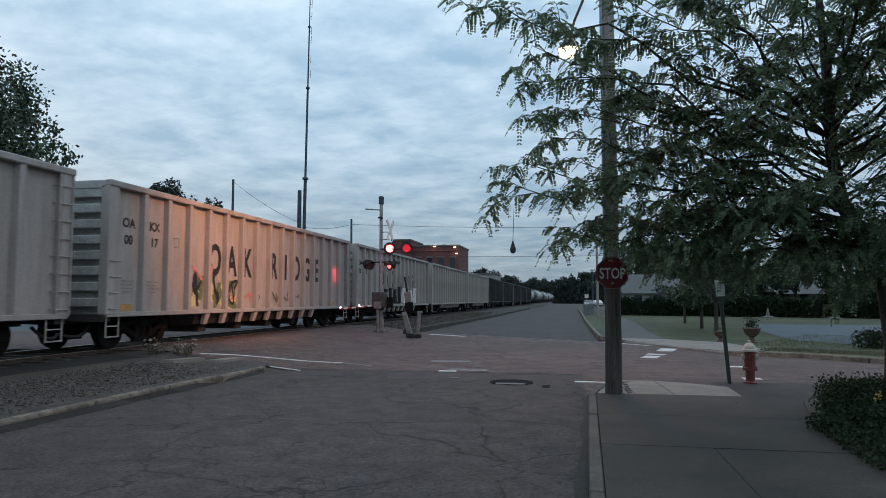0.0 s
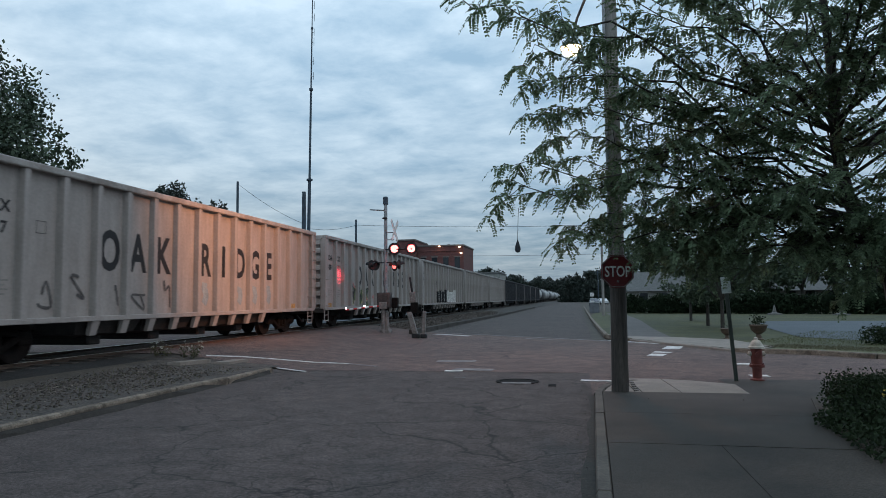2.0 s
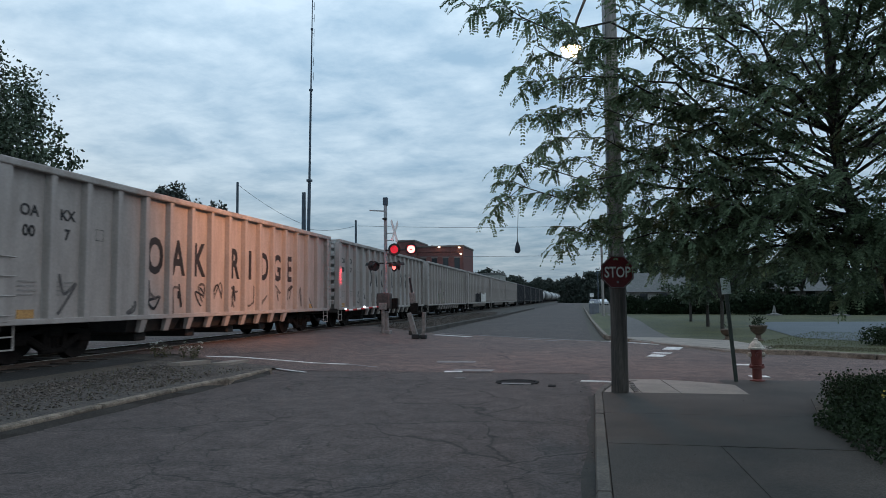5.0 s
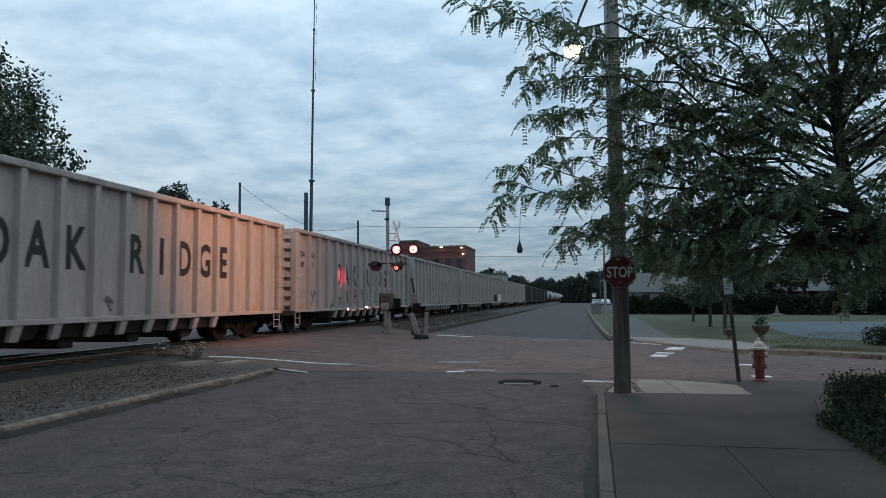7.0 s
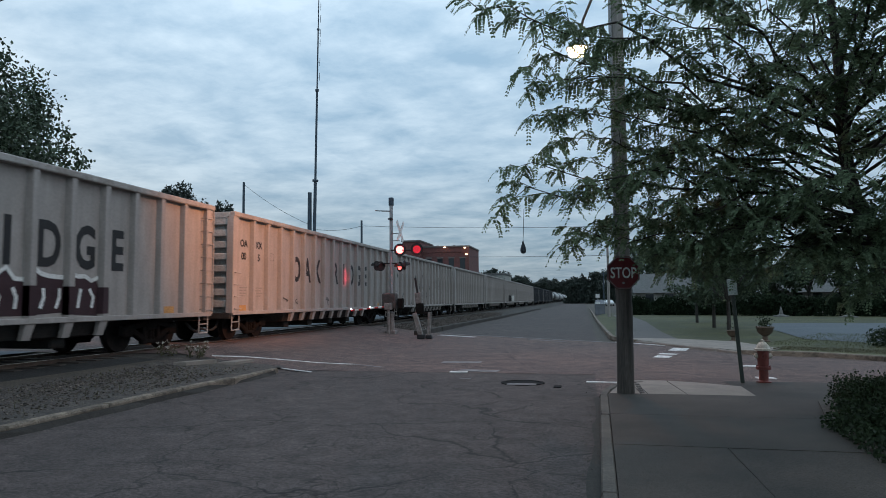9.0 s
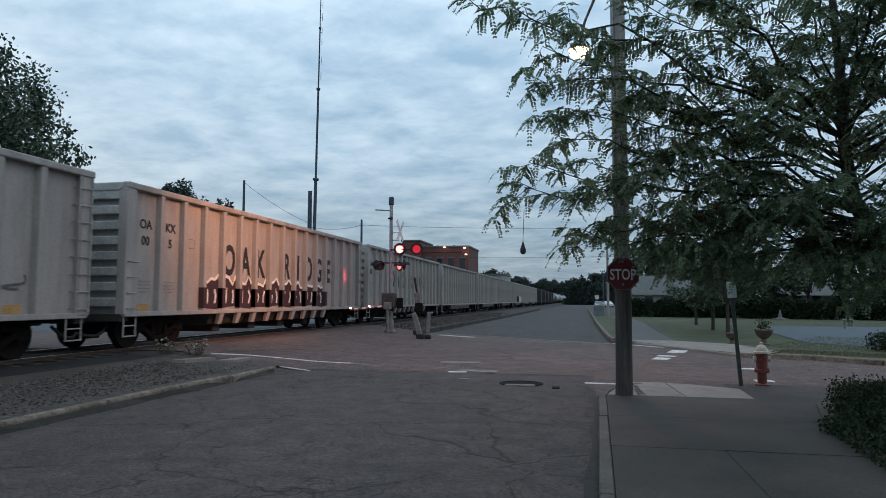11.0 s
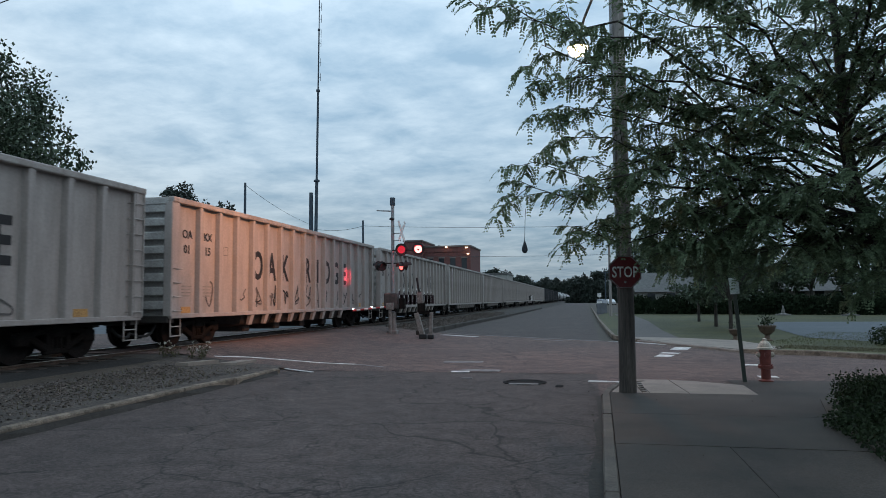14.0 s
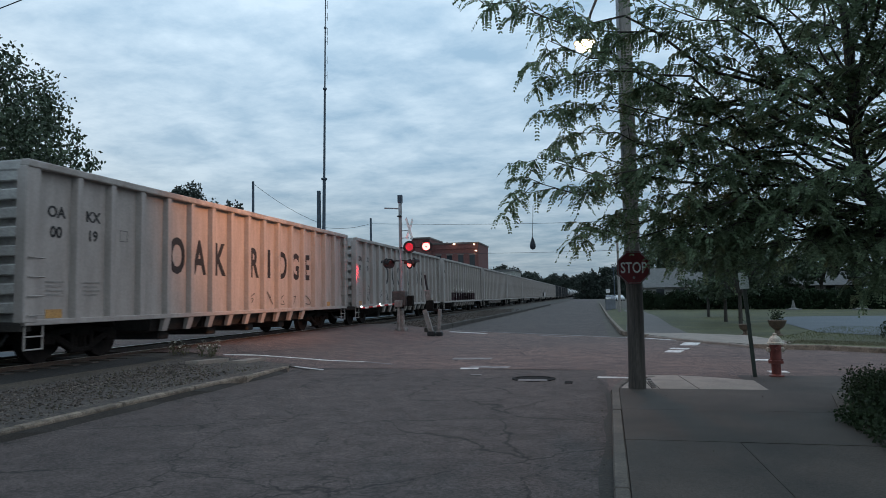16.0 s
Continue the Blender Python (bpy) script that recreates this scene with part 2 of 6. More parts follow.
M = {
    "asphalt": asphalt("worn_asphalt", (0.075, 0.057, 0.052), (0.054, 0.042, 0.039)),
    "street": asphalt("reddish_asphalt", (0.120, 0.078, 0.068), (0.090, 0.062, 0.056), seam=0.2),
    "parking": mat("parking_asphalt", (0.085, 0.10, 0.115), (0.07, 0.083, 0.095), scale=0.5, fine=40),
    "lane": mat("grey_lane_asphalt", (0.105, 0.092, 0.086), (0.080, 0.072, 0.068), scale=0.6, fine=40),
    "kerbdark": mat("grimy_kerb", (0.060, 0.049, 0.042), (0.030, 0.026, 0.022), scale=2.0, fine=40, mix=0.6, bump=0.4),
    "ornament": mat("weathered_ornament_stone", (0.17, 0.165, 0.155), (0.10, 0.097, 0.09), scale=5),
    "concrete": mat("pale_concrete", (0.27, 0.228, 0.195), (0.20, 0.172, 0.148), scale=2.0, fine=80, mix=0.35, bump=0.25),
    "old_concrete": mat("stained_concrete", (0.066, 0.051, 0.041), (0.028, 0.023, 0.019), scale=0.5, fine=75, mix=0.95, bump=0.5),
    "print": mat("faint_grey_print", (0.20, 0.185, 0.175), (0.27, 0.25, 0.235), scale=5),
    "kerbpale": mat("dusty_kerb", (0.115, 0.094, 0.078), (0.065, 0.055, 0.046), scale=2.2, fine=60, mix=0.6, bump=0.4),
    "litter": mat("dead_leaf", (0.06, 0.045, 0.03), (0.03, 0.024, 0.018), bump=0, island=0.6),
    "kerb": mat("worn_kerb", (0.25, 0.20, 0.155), (0.085, 0.068, 0.052), scale=3.5, fine=50, mix=0.7, bump=0.5),
    "soil": mat("dry_soil", (0.078, 0.061, 0.047), (0.042, 0.035, 0.026), scale=1.2, fine=30, mix=0.9, bump=0.8),
    "gravel": mat("ballast", (0.125, 0.103, 0.088), (0.050, 0.041, 0.035), scale=9, fine=35, mix=0.8, bump=0.6, island=0.55),
    "gravelbed": mat("dusty_ballast", (0.060, 0.050, 0.042), (0.030, 0.026, 0.022), scale=1.5, fine=26, mix=1.0, bump=0.9),
    "grit": mat("trodden_grit", (0.082, 0.068, 0.058), (0.040, 0.034, 0.030), scale=4.0, fine=26, mix=1.25, bump=1.0),
    "gutter": mat("gutter_dirt_shade", (0.022, 0.019, 0.016), (0.035, 0.03, 0.025), scale=6, fine=60, mix=0.6, bump=0.6),
    "dirt": mat("oily_ballast", (0.020, 0.017, 0.015), (0.010, 0.009, 0.008), scale=2, fine=28, mix=0.9, bump=0.9),
    "lawn": mat("lawn_grass", (0.074, 0.072, 0.025), (0.036, 0.040, 0.015), scale=0.35, fine=45, mix=0.8, bump=0.8),
    "grass": mat("grass_blades", (0.095, 0.105, 0.042), (0.065, 0.075, 0.03), island=0.4, bump=0),
    "verge": mat("dry_verge", (0.11, 0.10, 0.045), (0.07, 0.075, 0.03), scale=0.9, fine=40, mix=0.8, bump=0.8),
    "paint": mat("road_paint", (0.72, 0.70, 0.68), (0.38, 0.36, 0.35), scale=5, fine=50, mix=0.3),
    "faint": mat("worn_road_paint", (0.24, 0.225, 0.22), (0.11, 0.10, 0.10), scale=5, fine=50, mix=0.5),
    "casing": mat("brown_weathered_casing", (0.075, 0.06, 0.055), (0.035, 0.03, 0.028), scale=6, fine=40, mix=0.5, rough=0.7),
    "rail": mat("rail_steel", (0.11, 0.075, 0.055), (0.07, 0.05, 0.04), rough=0.6, metal=0.3, scale=4),
    "railtop": mat("polished_rail", (0.45, 0.43, 0.41), rough=0.3, metal=1.0, scale=3),
    "tie": mat("creosoted_tie", (0.05, 0.04, 0.033), scale=4, stretch=(1, 8, 1)),
    "car": mat("grey_white_car_paint", (0.350, 0.316, 0.296), (0.265, 0.238, 0.220), scale=1.4, rough=0.55, fine=18, mix=0.13, bump=0.05, stretch=(1, 2.2, 0.45)),
    "carend": mat("weathered_car_end", (0.40, 0.395, 0.38), (0.28, 0.275, 0.265), scale=2, rough=0.65, fine=25, mix=0.3, bump=0.08),
    "carin": mat("dark_car_inside", (0.16, 0.15, 0.14), scale=2),
    "chord": mat("worn_top_chord", (0.36, 0.335, 0.315), (0.23, 0.20, 0.18), scale=2.2, rough=0.6, fine=30, mix=0.25, bump=0.08),
    "under": mat("grimy_black_steel", (0.035, 0.031, 0.028), (0.02, 0.018, 0.017), rough=0.75, scale=5, fine=40),
    "truck": mat("rusty_truck_steel", (0.015, 0.013, 0.012), (0.009, 0.008, 0.0075), spec=0.05, rough=0.8, scale=6, fine=40),
    "wheel": mat("wheel_steel", (0.020, 0.017, 0.016), (0.012, 0.010, 0.0095), spec=0.06, rough=0.7, metal=0.0, scale=6),
    "black": mat("black_car_paint", (0.022, 0.024, 0.030), (0.014, 0.015, 0.018), rough=0.6, scale=1.5, stretch=(1, 2, 0.5)),
    "tank": mat("white_tank_paint", (0.42, 0.42, 0.42), (0.33, 0.32, 0.31), rough=0.5, scale=0.9),
    "tankdark": mat("dark_tank_paint", (0.05, 0.05, 0.055), rough=0.5, scale=0.9),
    "letter": mat("black_lettering", (0.016, 0.016, 0.018), rough=0.6, scale=8),
    "graygraf": mat("grey_spray_paint", (0.055, 0.05, 0.05), (0.13, 0.12, 0.115), scale=5, rough=0.7),
    "patch": mat("ochre_patch", (0.45, 0.25, 0.085), (0.35, 0.20, 0.08), scale=5),
    "green": mat("green_spray_paint", (0.13, 0.17, 0.075), scale=3),
    "cream": mat("cream_spray_paint", (0.55, 0.50, 0.27), scale=3),
    "pink": mat("pink_spray_paint", (0.55, 0.20, 0.19), scale=3),
    "maroon": mat("dark_maroon_spray_paint", (0.045, 0.020, 0.025), scale=3),
    "white": mat("white_paint", (0.74, 0.73, 0.71), (0.55, 0.54, 0.52), scale=6, rough=0.6),
    "blue": mat("pale_blue_spray_paint", (0.27, 0.33, 0.36), scale=3),
    "wood": mat("weathered_shaded_pole_wood", (0.095, 0.078, 0.066), (0.042, 0.035, 0.031), scale=9, fine=70, mix=0.5, bump=0.6, stretch=(2.5, 2.5, 0.12)),
    "palewood": mat("pale_pole_wood", (0.30, 0.275, 0.255), (0.19, 0.175, 0.16), scale=9, fine=70, mix=0.4, bump=0.5, stretch=(2.5, 2.5, 0.12)),
    "bark": mat("grey_bark", (0.055, 0.048, 0.040), (0.03, 0.026, 0.022), scale=8, fine=50, mix=0.6, bump=0.8, stretch=(2, 2, 0.3)),
    "leaf": leafmat("locust_leaf", (0.160, 0.212, 0.125), (0.108, 0.155, 0.088), 1.2, 0.35, 0.5),
    "leafdark": mat("dark_leaf", (0.052, 0.078, 0.042), (0.034, 0.053, 0.029), scale=0.8, bump=0, island=0.4, rough=0.6),
    "farleaf": mat("far_dark_leaf", (0.026, 0.037, 0.028), (0.017, 0.026, 0.02), scale=0.8, bump=0, island=0.4, rough=0.7),
    "hedge": mat("hedge_leaf", (0.020, 0.032, 0.016), (0.012, 0.020, 0.010), scale=1.0, bump=0, island=0.3, rough=0.9, spec=0.1),
    "bush": leafmat("bush_leaf", (0.030, 0.046, 0.020), (0.017, 0.028, 0.012), 2.0, 0.45, 0.3),
    "yellow": mat("yellow_petal", (0.55, 0.38, 0.08), scale=8, bump=0, island=0.3),
    "petal": mat("white_petal", (0.55, 0.54, 0.48), scale=8, bump=0, island=0.2),
    "stem": mat("weed_stem", (0.095, 0.09, 0.05), scale=8, bump=0, island=0.3),
    "brick": mat("red_brick", (0.14, 0.055, 0.050), (0.095, 0.042, 0.038), scale=2.5, fine=14, mix=0.35, bump=0.2, island=0.25),
    "mortar": mat("mortar", (0.26, 0.19, 0.165), scale=4),
    "cap": mat("stone_coping", (0.15, 0.13, 0.12), scale=3),
    "glass": mat("dark_window_glass", (0.02, 0.025, 0.03), rough=0.08, spec=0.6, bump=0, mix=0.05),
    "galv": mat("galvanised_steel", (0.30, 0.31, 0.32), (0.22, 0.225, 0.23), rough=0.5, metal=0.5, scale=5),
    "darkpole": mat("dark_pole_steel", (0.05, 0.075, 0.10), (0.035, 0.05, 0.07), rough=0.6, scale=3),
    "signred": mat("faded_sign_red", (0.15, 0.016, 0.020), (0.11, 0.013, 0.016), rough=0.45, scale=6, bump=0),
    "signgrey": mat("sign_back_grey", (0.50, 0.57, 0.54), rough=0.6, metal=0.0, scale=4),
    "post": mat("green_steel_post", (0.045, 0.055, 0.045), rough=0.6, scale=10),
    "hydred": mat("hydrant_red", (0.20, 0.048, 0.036), (0.13, 0.032, 0.026), rough=0.5, scale=9, bump=0.1),
    "hydwhite": mat("hydrant_white", (0.60, 0.55, 0.47), (0.40, 0.35, 0.29), rough=0.5, scale=9, bump=0.1),
    "silver": mat("silver_paint", (0.25, 0.225, 0.21), (0.13, 0.115, 0.105), rough=0.55, metal=0.2, scale=6),
    "signal": mat("signal_black", (0.015, 0.015, 0.016), rough=0.6, scale=6),
    "redpaint": mat("reflective_red", (0.45, 0.03, 0.03), rough=0.4, scale=6, bump=0),
    # added blade over the signal lens; its weak emission imitates the dimmed lamp
    "unlit": mat("dim_red_blade", (0.42, 0.012, 0.025), (0.35, 0.01, 0.02), rough=0.25, spec=0.6, bump=0, emit=(0.9, 0.02, 0.05), strength=0.5),
    "lit": glow("lit_red_lens", (1.0, 0.20, 0.185), 4.6),
    "halfred": glow("red_side_lens", (1.0, 0.16, 0.14), 2.2),
    "tiplamp": glow("gate_tip_lamp", (0.85, 0.95, 1.0), 5.0),
    "sodium": glow("sodium_lens", (1.0, 0.66, 0.36), 14.0),
    "wallamp": glow("wall_lamp_lens", (1.0, 0.72, 0.50), 4.5),
    "wire": mat("wire_black", (0.05, 0.055, 0.06), bump=0, scale=3),
    "terra": mat("terracotta", (0.13, 0.095, 0.07), (0.08, 0.06, 0.045), scale=7),
    "roofgrey": mat("roof_shingle", (0.13, 0.13, 0.125), (0.09, 0.09, 0.088), scale=3, fine=20),
    "siding": mat("white_siding", (0.30, 0.30, 0.275), (0.22, 0.22, 0.20), scale=2),
    "autowhite": mat("white_car_body", (0.70, 0.71, 0.72), rough=0.25, spec=0.6, bump=0, scale=2, mix=0.05),
    "autogrey": mat("grey_car_body", (0.16, 0.17, 0.19), rough=0.25, spec=0.6, bump=0, scale=2, mix=0.05),
    "rubber": mat("tyre_rubber", (0.02, 0.02, 0.02), scale=9),
    "iron": mat("cast_iron", (0.016, 0.015, 0.015), rough=0.9, metal=0.0, spec=0.1, scale=9),
    "rag": mat("dark_cloth", (0.03, 0.035, 0.045), scale=9),
}


# ---- mesh helpers ----
class Mesh:
    """Collects vertices and faces of one part."""

    def __init__(self):
        self.v, self.f = [], []

    def add(self, verts, faces):
        k = len(self.v)
        self.v += [tuple(p) for p in verts]
        self.f += [tuple(k + i for i in q) for q in faces]
        return self

    def box(self, x0, x1, y0, y1, z0, z1, m=None):
        p = [(x, y, z) for z in (z0, z1) for x, y in ((x0, y0), (x1, y0), (x1, y1), (x0, y1))]
        if m is not None:
            p = [m @ Vector(q) for q in p]
        return self.add(p, [(3, 2, 1, 0), (4, 5, 6, 7), (0, 1, 5, 4), (1, 2, 6, 5), (2, 3, 7, 6), (3, 0, 4, 7)])

    def bevelled(self, x0, x1, y0, y1, z0, z1, b, m=None):
        """A box with chamfered edges all round."""
        rings = []
        for z, i in ((z0, b), (z0 + b, 0), (z1 - b, 0), (z1, b)):
            c = 0 if i == 0 else b * 0.6
            rings.append([(x0 + b, y0 + c, z), (x1 - b, y0 + c, z), (x1 - c, y0 + b, z), (x1 - c, y1 - b, z),
                          (x1 - b, y1 - c, z), (x0 + b, y1 - c, z), (x0 + c, y1 - b, z), (x0 + c, y0 + b, z)])
        p = [q for r in rings for q in r]
        if m is not None:
            p = [m @ Vector(q) for q in p]
        f = [tuple(reversed(range(8))), tuple(range(24, 32))]
        for r in range(3):
            f += [(r * 8 + i, r * 8 + (i + 1) % 8, r * 8 + 8 + (i + 1) % 8, r * 8 + 8 + i) for i in range(8)]
        return self.add(p, f)

    def tube(self, a, b, r0, r1=None, n=10, caps=True):
        a, b = Vector(a), Vector(b)
        r1 = r0 if r1 is None else r1
        d = (b - a).normalized()
        u = d.orthogonal().normalized()
        w = d.cross(u)
        p = [c + (u * math.cos(i * math.tau / n) + w * math.sin(i * math.tau / n)) * r for c, r in ((a, r0), (b, r1)) for i in range(n)]
        f = [(i, (i + 1) % n, n + (i + 1) % n, n + i) for i in range(n)]
        if caps:
            f += [tuple(reversed(range(n))), tuple(range(n, 2 * n))]
        return self.add(p, f)

    def path(self, pts, r, n=6):
        """A tube along a line of points; r: one radius or one for each point."""
        pts = [Vector(p) for p in pts]
        rs = r if isinstance(r, (list, tuple)) else [r] * len(pts)
        rings, u = [], None
        for i, c in enumerate(pts):
            d = (pts[min(i + 1, len(pts) - 1)] - pts[max(i - 1, 0)]).normalized()
            u = d.orthogonal().normalized() if u is None else (u - d * u.dot(d)).normalized()
            w = d.cross(u)
            rings += [c + (u * math.cos(k * math.tau / n) + w * math.sin(k * math.tau / n)) * rs[i] for k in range(n)]
        f = [(i * n + k, i * n + (k + 1) % n, (i + 1) * n + (k + 1) % n, (i + 1) * n + k) for i in range(len(pts) - 1) for k in range(n)]
        f += [tuple(reversed(range(n))), tuple(range((len(pts) - 1) * n, len(pts) * n))]
        return self.add(rings, f)

    def lathe(self, profile, centre=(0, 0, 0), n=20):
        """Turned about an upright axis: profile of (radius, height)."""
        cx, cy, cz = centre
        p = [(cx + r * math.cos(i * math.tau / n), cy + r * math.sin(i * math.tau / n), cz + z) for r, z in profile for i in range(n)]
        f = [(j * n + i, j * n + (i + 1) % n, (j + 1) * n + (i + 1) % n, (j + 1) * n + i) for j in range(len(profile) - 1) for i in range(n)]
        f += [tuple(reversed(range(n))), tuple(range((len(profile) - 1) * n, len(profile) * n))]
        return self.add(p, f)

    def prism(self, outline, z0, z1):
        """An upright prism on an outline that runs counter-clockwise."""
        n = len(outline)
        p = [(x, y, z) for z in (z0, z1) for x, y in outline]
        return self.add(p, [tuple(reversed(range(n))), tuple(range(n, 2 * n))] + [(i, (i + 1) % n, n + (i + 1) % n, n + i) for i in range(n)])

    def done(self, name, smooth=False):
        me = bpy.data.meshes.new(name)
        me.from_pydata(self.v, [], self.f)
        if smooth:
            me.polygons.foreach_set("use_smooth", [True] * len(me.polygons))
            me.set_sharp_from_angle(angle=radians(40))
        me.update()
        return me


def part(name, mesh, material, parent=None, label="", smooth=False):
    me = mesh.done(name, smooth) if isinstance(mesh, Mesh) else mesh
    if material is not None and not me.materials:
        me.materials.append(material)
    ob = new(name, me)
    if parent is not None:
        ob.parent = parent
    if label:
        ob["label"] = label
    return ob


def thing(name, label, category, m=None, group="", kind=""):
    ob = new(name)
    ob.empty_display_size = 0.2
    tagged(ob, label, category, group, kind)
    if m is not None:
        ob.matrix_basis = m
    return ob


def structure(name, mesh, material, label, category, smooth=False):
    return tagged(part(name, mesh, material, None, "", smooth), label, category, "", "structure")


def text_mesh(name, words, size, material, align='CENTER', bold=0.0):
    """Words as flat mesh letters 4 mm thick, upright in x and y, about the middle."""
    c = bpy.data.curves.new(name, 'FONT')
    c.body, c.size, c.align_x, c.align_y, c.extrude, c.offset = words, size, align, 'CENTER', 0.002, bold
    c.resolution_u = 3
    o = bpy.data.objects.new(name, c)
    scene.collection.objects.link(o)
    me = bpy.data.meshes.new_from_object(o.evaluated_get(bpy.context.evaluated_depsgraph_get()))
    bpy.data.objects.remove(o)
    me.name = name
    me.materials.clear()
    me.materials.append(material)
    return me


def gz(x):
    """The lie of the land: it climbs from the road to the railway."""
    if x >= -6.6:
        return 0.0
    if x >= -9.6:
        return 0.36 * (-6.6 - x) / 3.0
    if x >= -15:
        return 0.36
    return max(0.1, 0.36 - (-15 - x) * 0.02)


# ---- ground, roads, kerbs ----
XB = [-900, -60, -40, -25, -15, -12.5, -11, -9.6, -8.6, -7.6, -6.6, -4, -2, 0.2, 2, 4, 8, 14, 30, 80, 900]


def sheet(x0, x1, y0, y1, lift, step=None):
    """A strip of ground that follows the lie of the land."""
    xs = [x0] + [x for x in XB if x0 < x < x1] + [x1]
    ys = [y0, y1] if not step else [y0 + (y1 - y0) * i / step for i in range(step + 1)]
    b = Mesh()
    b.add([(x, y, gz(x) + lift) for y in ys for x in xs],
          [(j * len(xs) + i, j * len(xs) + i + 1, (j + 1) * len(xs) + i + 1, (j + 1) * len(xs) + i) for j in range(len(ys) - 1) for i in range(len(xs) - 1)])
    return b


def flat(points, z):
    return Mesh().add([(x, y, z) for x, y in points], [tuple(range(len(points)))])


structure("ground", sheet(-900, 900, -300, 1800, -0.09), M["soil"], "bare earth ground beneath roads and lawns", "ground")
structure("road", sheet(-7.0, 0.5, -60, 250, 0.0), M["asphalt"], "cracked grey asphalt side road beside the railway", "road")
cross = sheet(-60, 0.2, 14.9, 26.4, 0.006)
cross.add([(x, y, 0.006) for x, y in ((0.2, 14.9), (0.2, 14.15), (5, 14.0), (8, 12.4), (40, -6), (40, 0.6), (7.28, 18.85), (6.14, 20.02), (4.83, 20.43), (4.34, 20.9), (3.0, 23.5), (1.81, 25.9), (0.2, 26.4))],
          [tuple(range(13))])
cross.add([(x, y, 0.006) for x, y in ((-6.6, 26.4), (0.2, 26.4), (-6.6, 31.6))], [(0, 1, 2)])
over = sheet(-60, -6.6, 26.4, 31.6, 0.006)
cross.add(over.v, over.f)
structure("road_crossing", cross, M["street"], "reddish worn asphalt cross street over the railway", "road")
structure("road_beyond", sheet(-60, -13.6, -60, 14.9, 0.012), M["parking"], "grey paved yard beyond the railway", "road")
structure("road_beyond", sheet(-60, -13.6, 26.4, 300, 0.012), M["parking"], "grey paved yard beyond the railway", "road")


def kerb(points, z0, top, width, name="kerb", label="worn concrete kerb along the road", material="kerb", seg=1.6):
    """Kerb stones laid end to end along a line, each one a piece."""
    holder = thing(name, label, "kerb", kind="structure")
    for (ax, ay), (bx, by) in zip(points, points[1:]):
        a, b = Vector((ax, ay, 0)), Vector((bx, by, 0))
        length = (b - a).length
        n = max(1, min(60, round(length / seg)))
        d = (b - a) / n
        ang = math.degrees(math.atan2(d.y, d.x))
        for i in range(n):
            c = a + d * i
            z = gz(c.x) + z0
            jig = random.uniform(-0.008, 0.008)
            s = Mesh().bevelled(0.004, d.length - 0.004, -width / 2, width / 2, 0, top + jig, 0.025)
            o = part("kerb_stone", s, M[material], holder)
            o.matrix_basis = pose(c.x + random.uniform(-0.008, 0.008), c.y, z - 0.08, 0, 0, ang)
    return holder


kerb([(-6.91, -4), (-6.84, 7.0), (-6.83, 10.6), (-6.74, 12.2), (-6.77, 14.2)], 0.0, 0.185, 0.17, label="worn concrete kerb between road and railway gravel")
kerb([(-7.2, 29), (-7.15, 34), (-6.9, 60), (-6.9, 110)], 0.0, 0.28, 0.2, label="long concrete kerb along the railway", seg=3, material="kerbdark")
kerb([(-0.068, -6), (0.055, 0), (0.288, 11.4), (0.37, 12.1), (0.50, 12.7), (0.68, 13.1), (1.05, 13.42)], 0.0, 0.135, 0.13, label="pale concrete kerb edging the pavement", material="kerbpale", seg=1.9)
kerb([(1.88, 25.95), (3.07, 23.55), (3.97, 21.85), (4.4, 20.97)], 0.0, 0.16, 0.14, label="dropped pale concrete kerb at the far corner", material="concrete")
kerb([(4.4, 20.97), (4.87, 20.52), (6.18, 20.12), (7.34, 18.95), (14, 15.3)], 0.0, 0.21, 0.18, label="worn concrete kerb along the lawn", material="kerb")
kerb([(1.88, 26.1), (1.1, 29), (0.95, 50), (1.0, 120)], 0.0, 0.19, 0.16, label="pale concrete kerb along the road", material="kerb", seg=3)

def gutter(points, w, label, rise=0.005):
    """Dirt in a strip along the foot of a kerb, its colour darkened for the kerb's shadow line."""
    b = Mesh()
    b.add([(x + dx, y, z) for x, y, a in points for dx, z in ((0, rise), (w * a, 0.005))], [(2 * i, 2 * i + 1, 2 * i + 3, 2 * i + 2) if w > 0 else (2 * i + 1, 2 * i, 2 * i + 2, 2 * i + 3) for i in range(len(points) - 1)])
    return structure("gutter", b, M["gutter"], label, "gutter dirt")


rk = random.Random(12)
# the railway strip leans up the kerb face to paint its shade
gutter([(-6.735 + (i * 0.6 - 11) * 0.0084, -4 + i * 0.6, rk.uniform(0.6, 1.6)) for i in range(31)], 0.05, "dark dirt and painted shade along the railway kerb", 0.09)
gutter([(-0.012 + 0.0205 * (-2 + i * 0.5), -2 + i * 0.5, rk.uniform(0.4, 1.6)) for i in range(28)], -0.08, "dark dirt and painted shade along the pavement kerb")

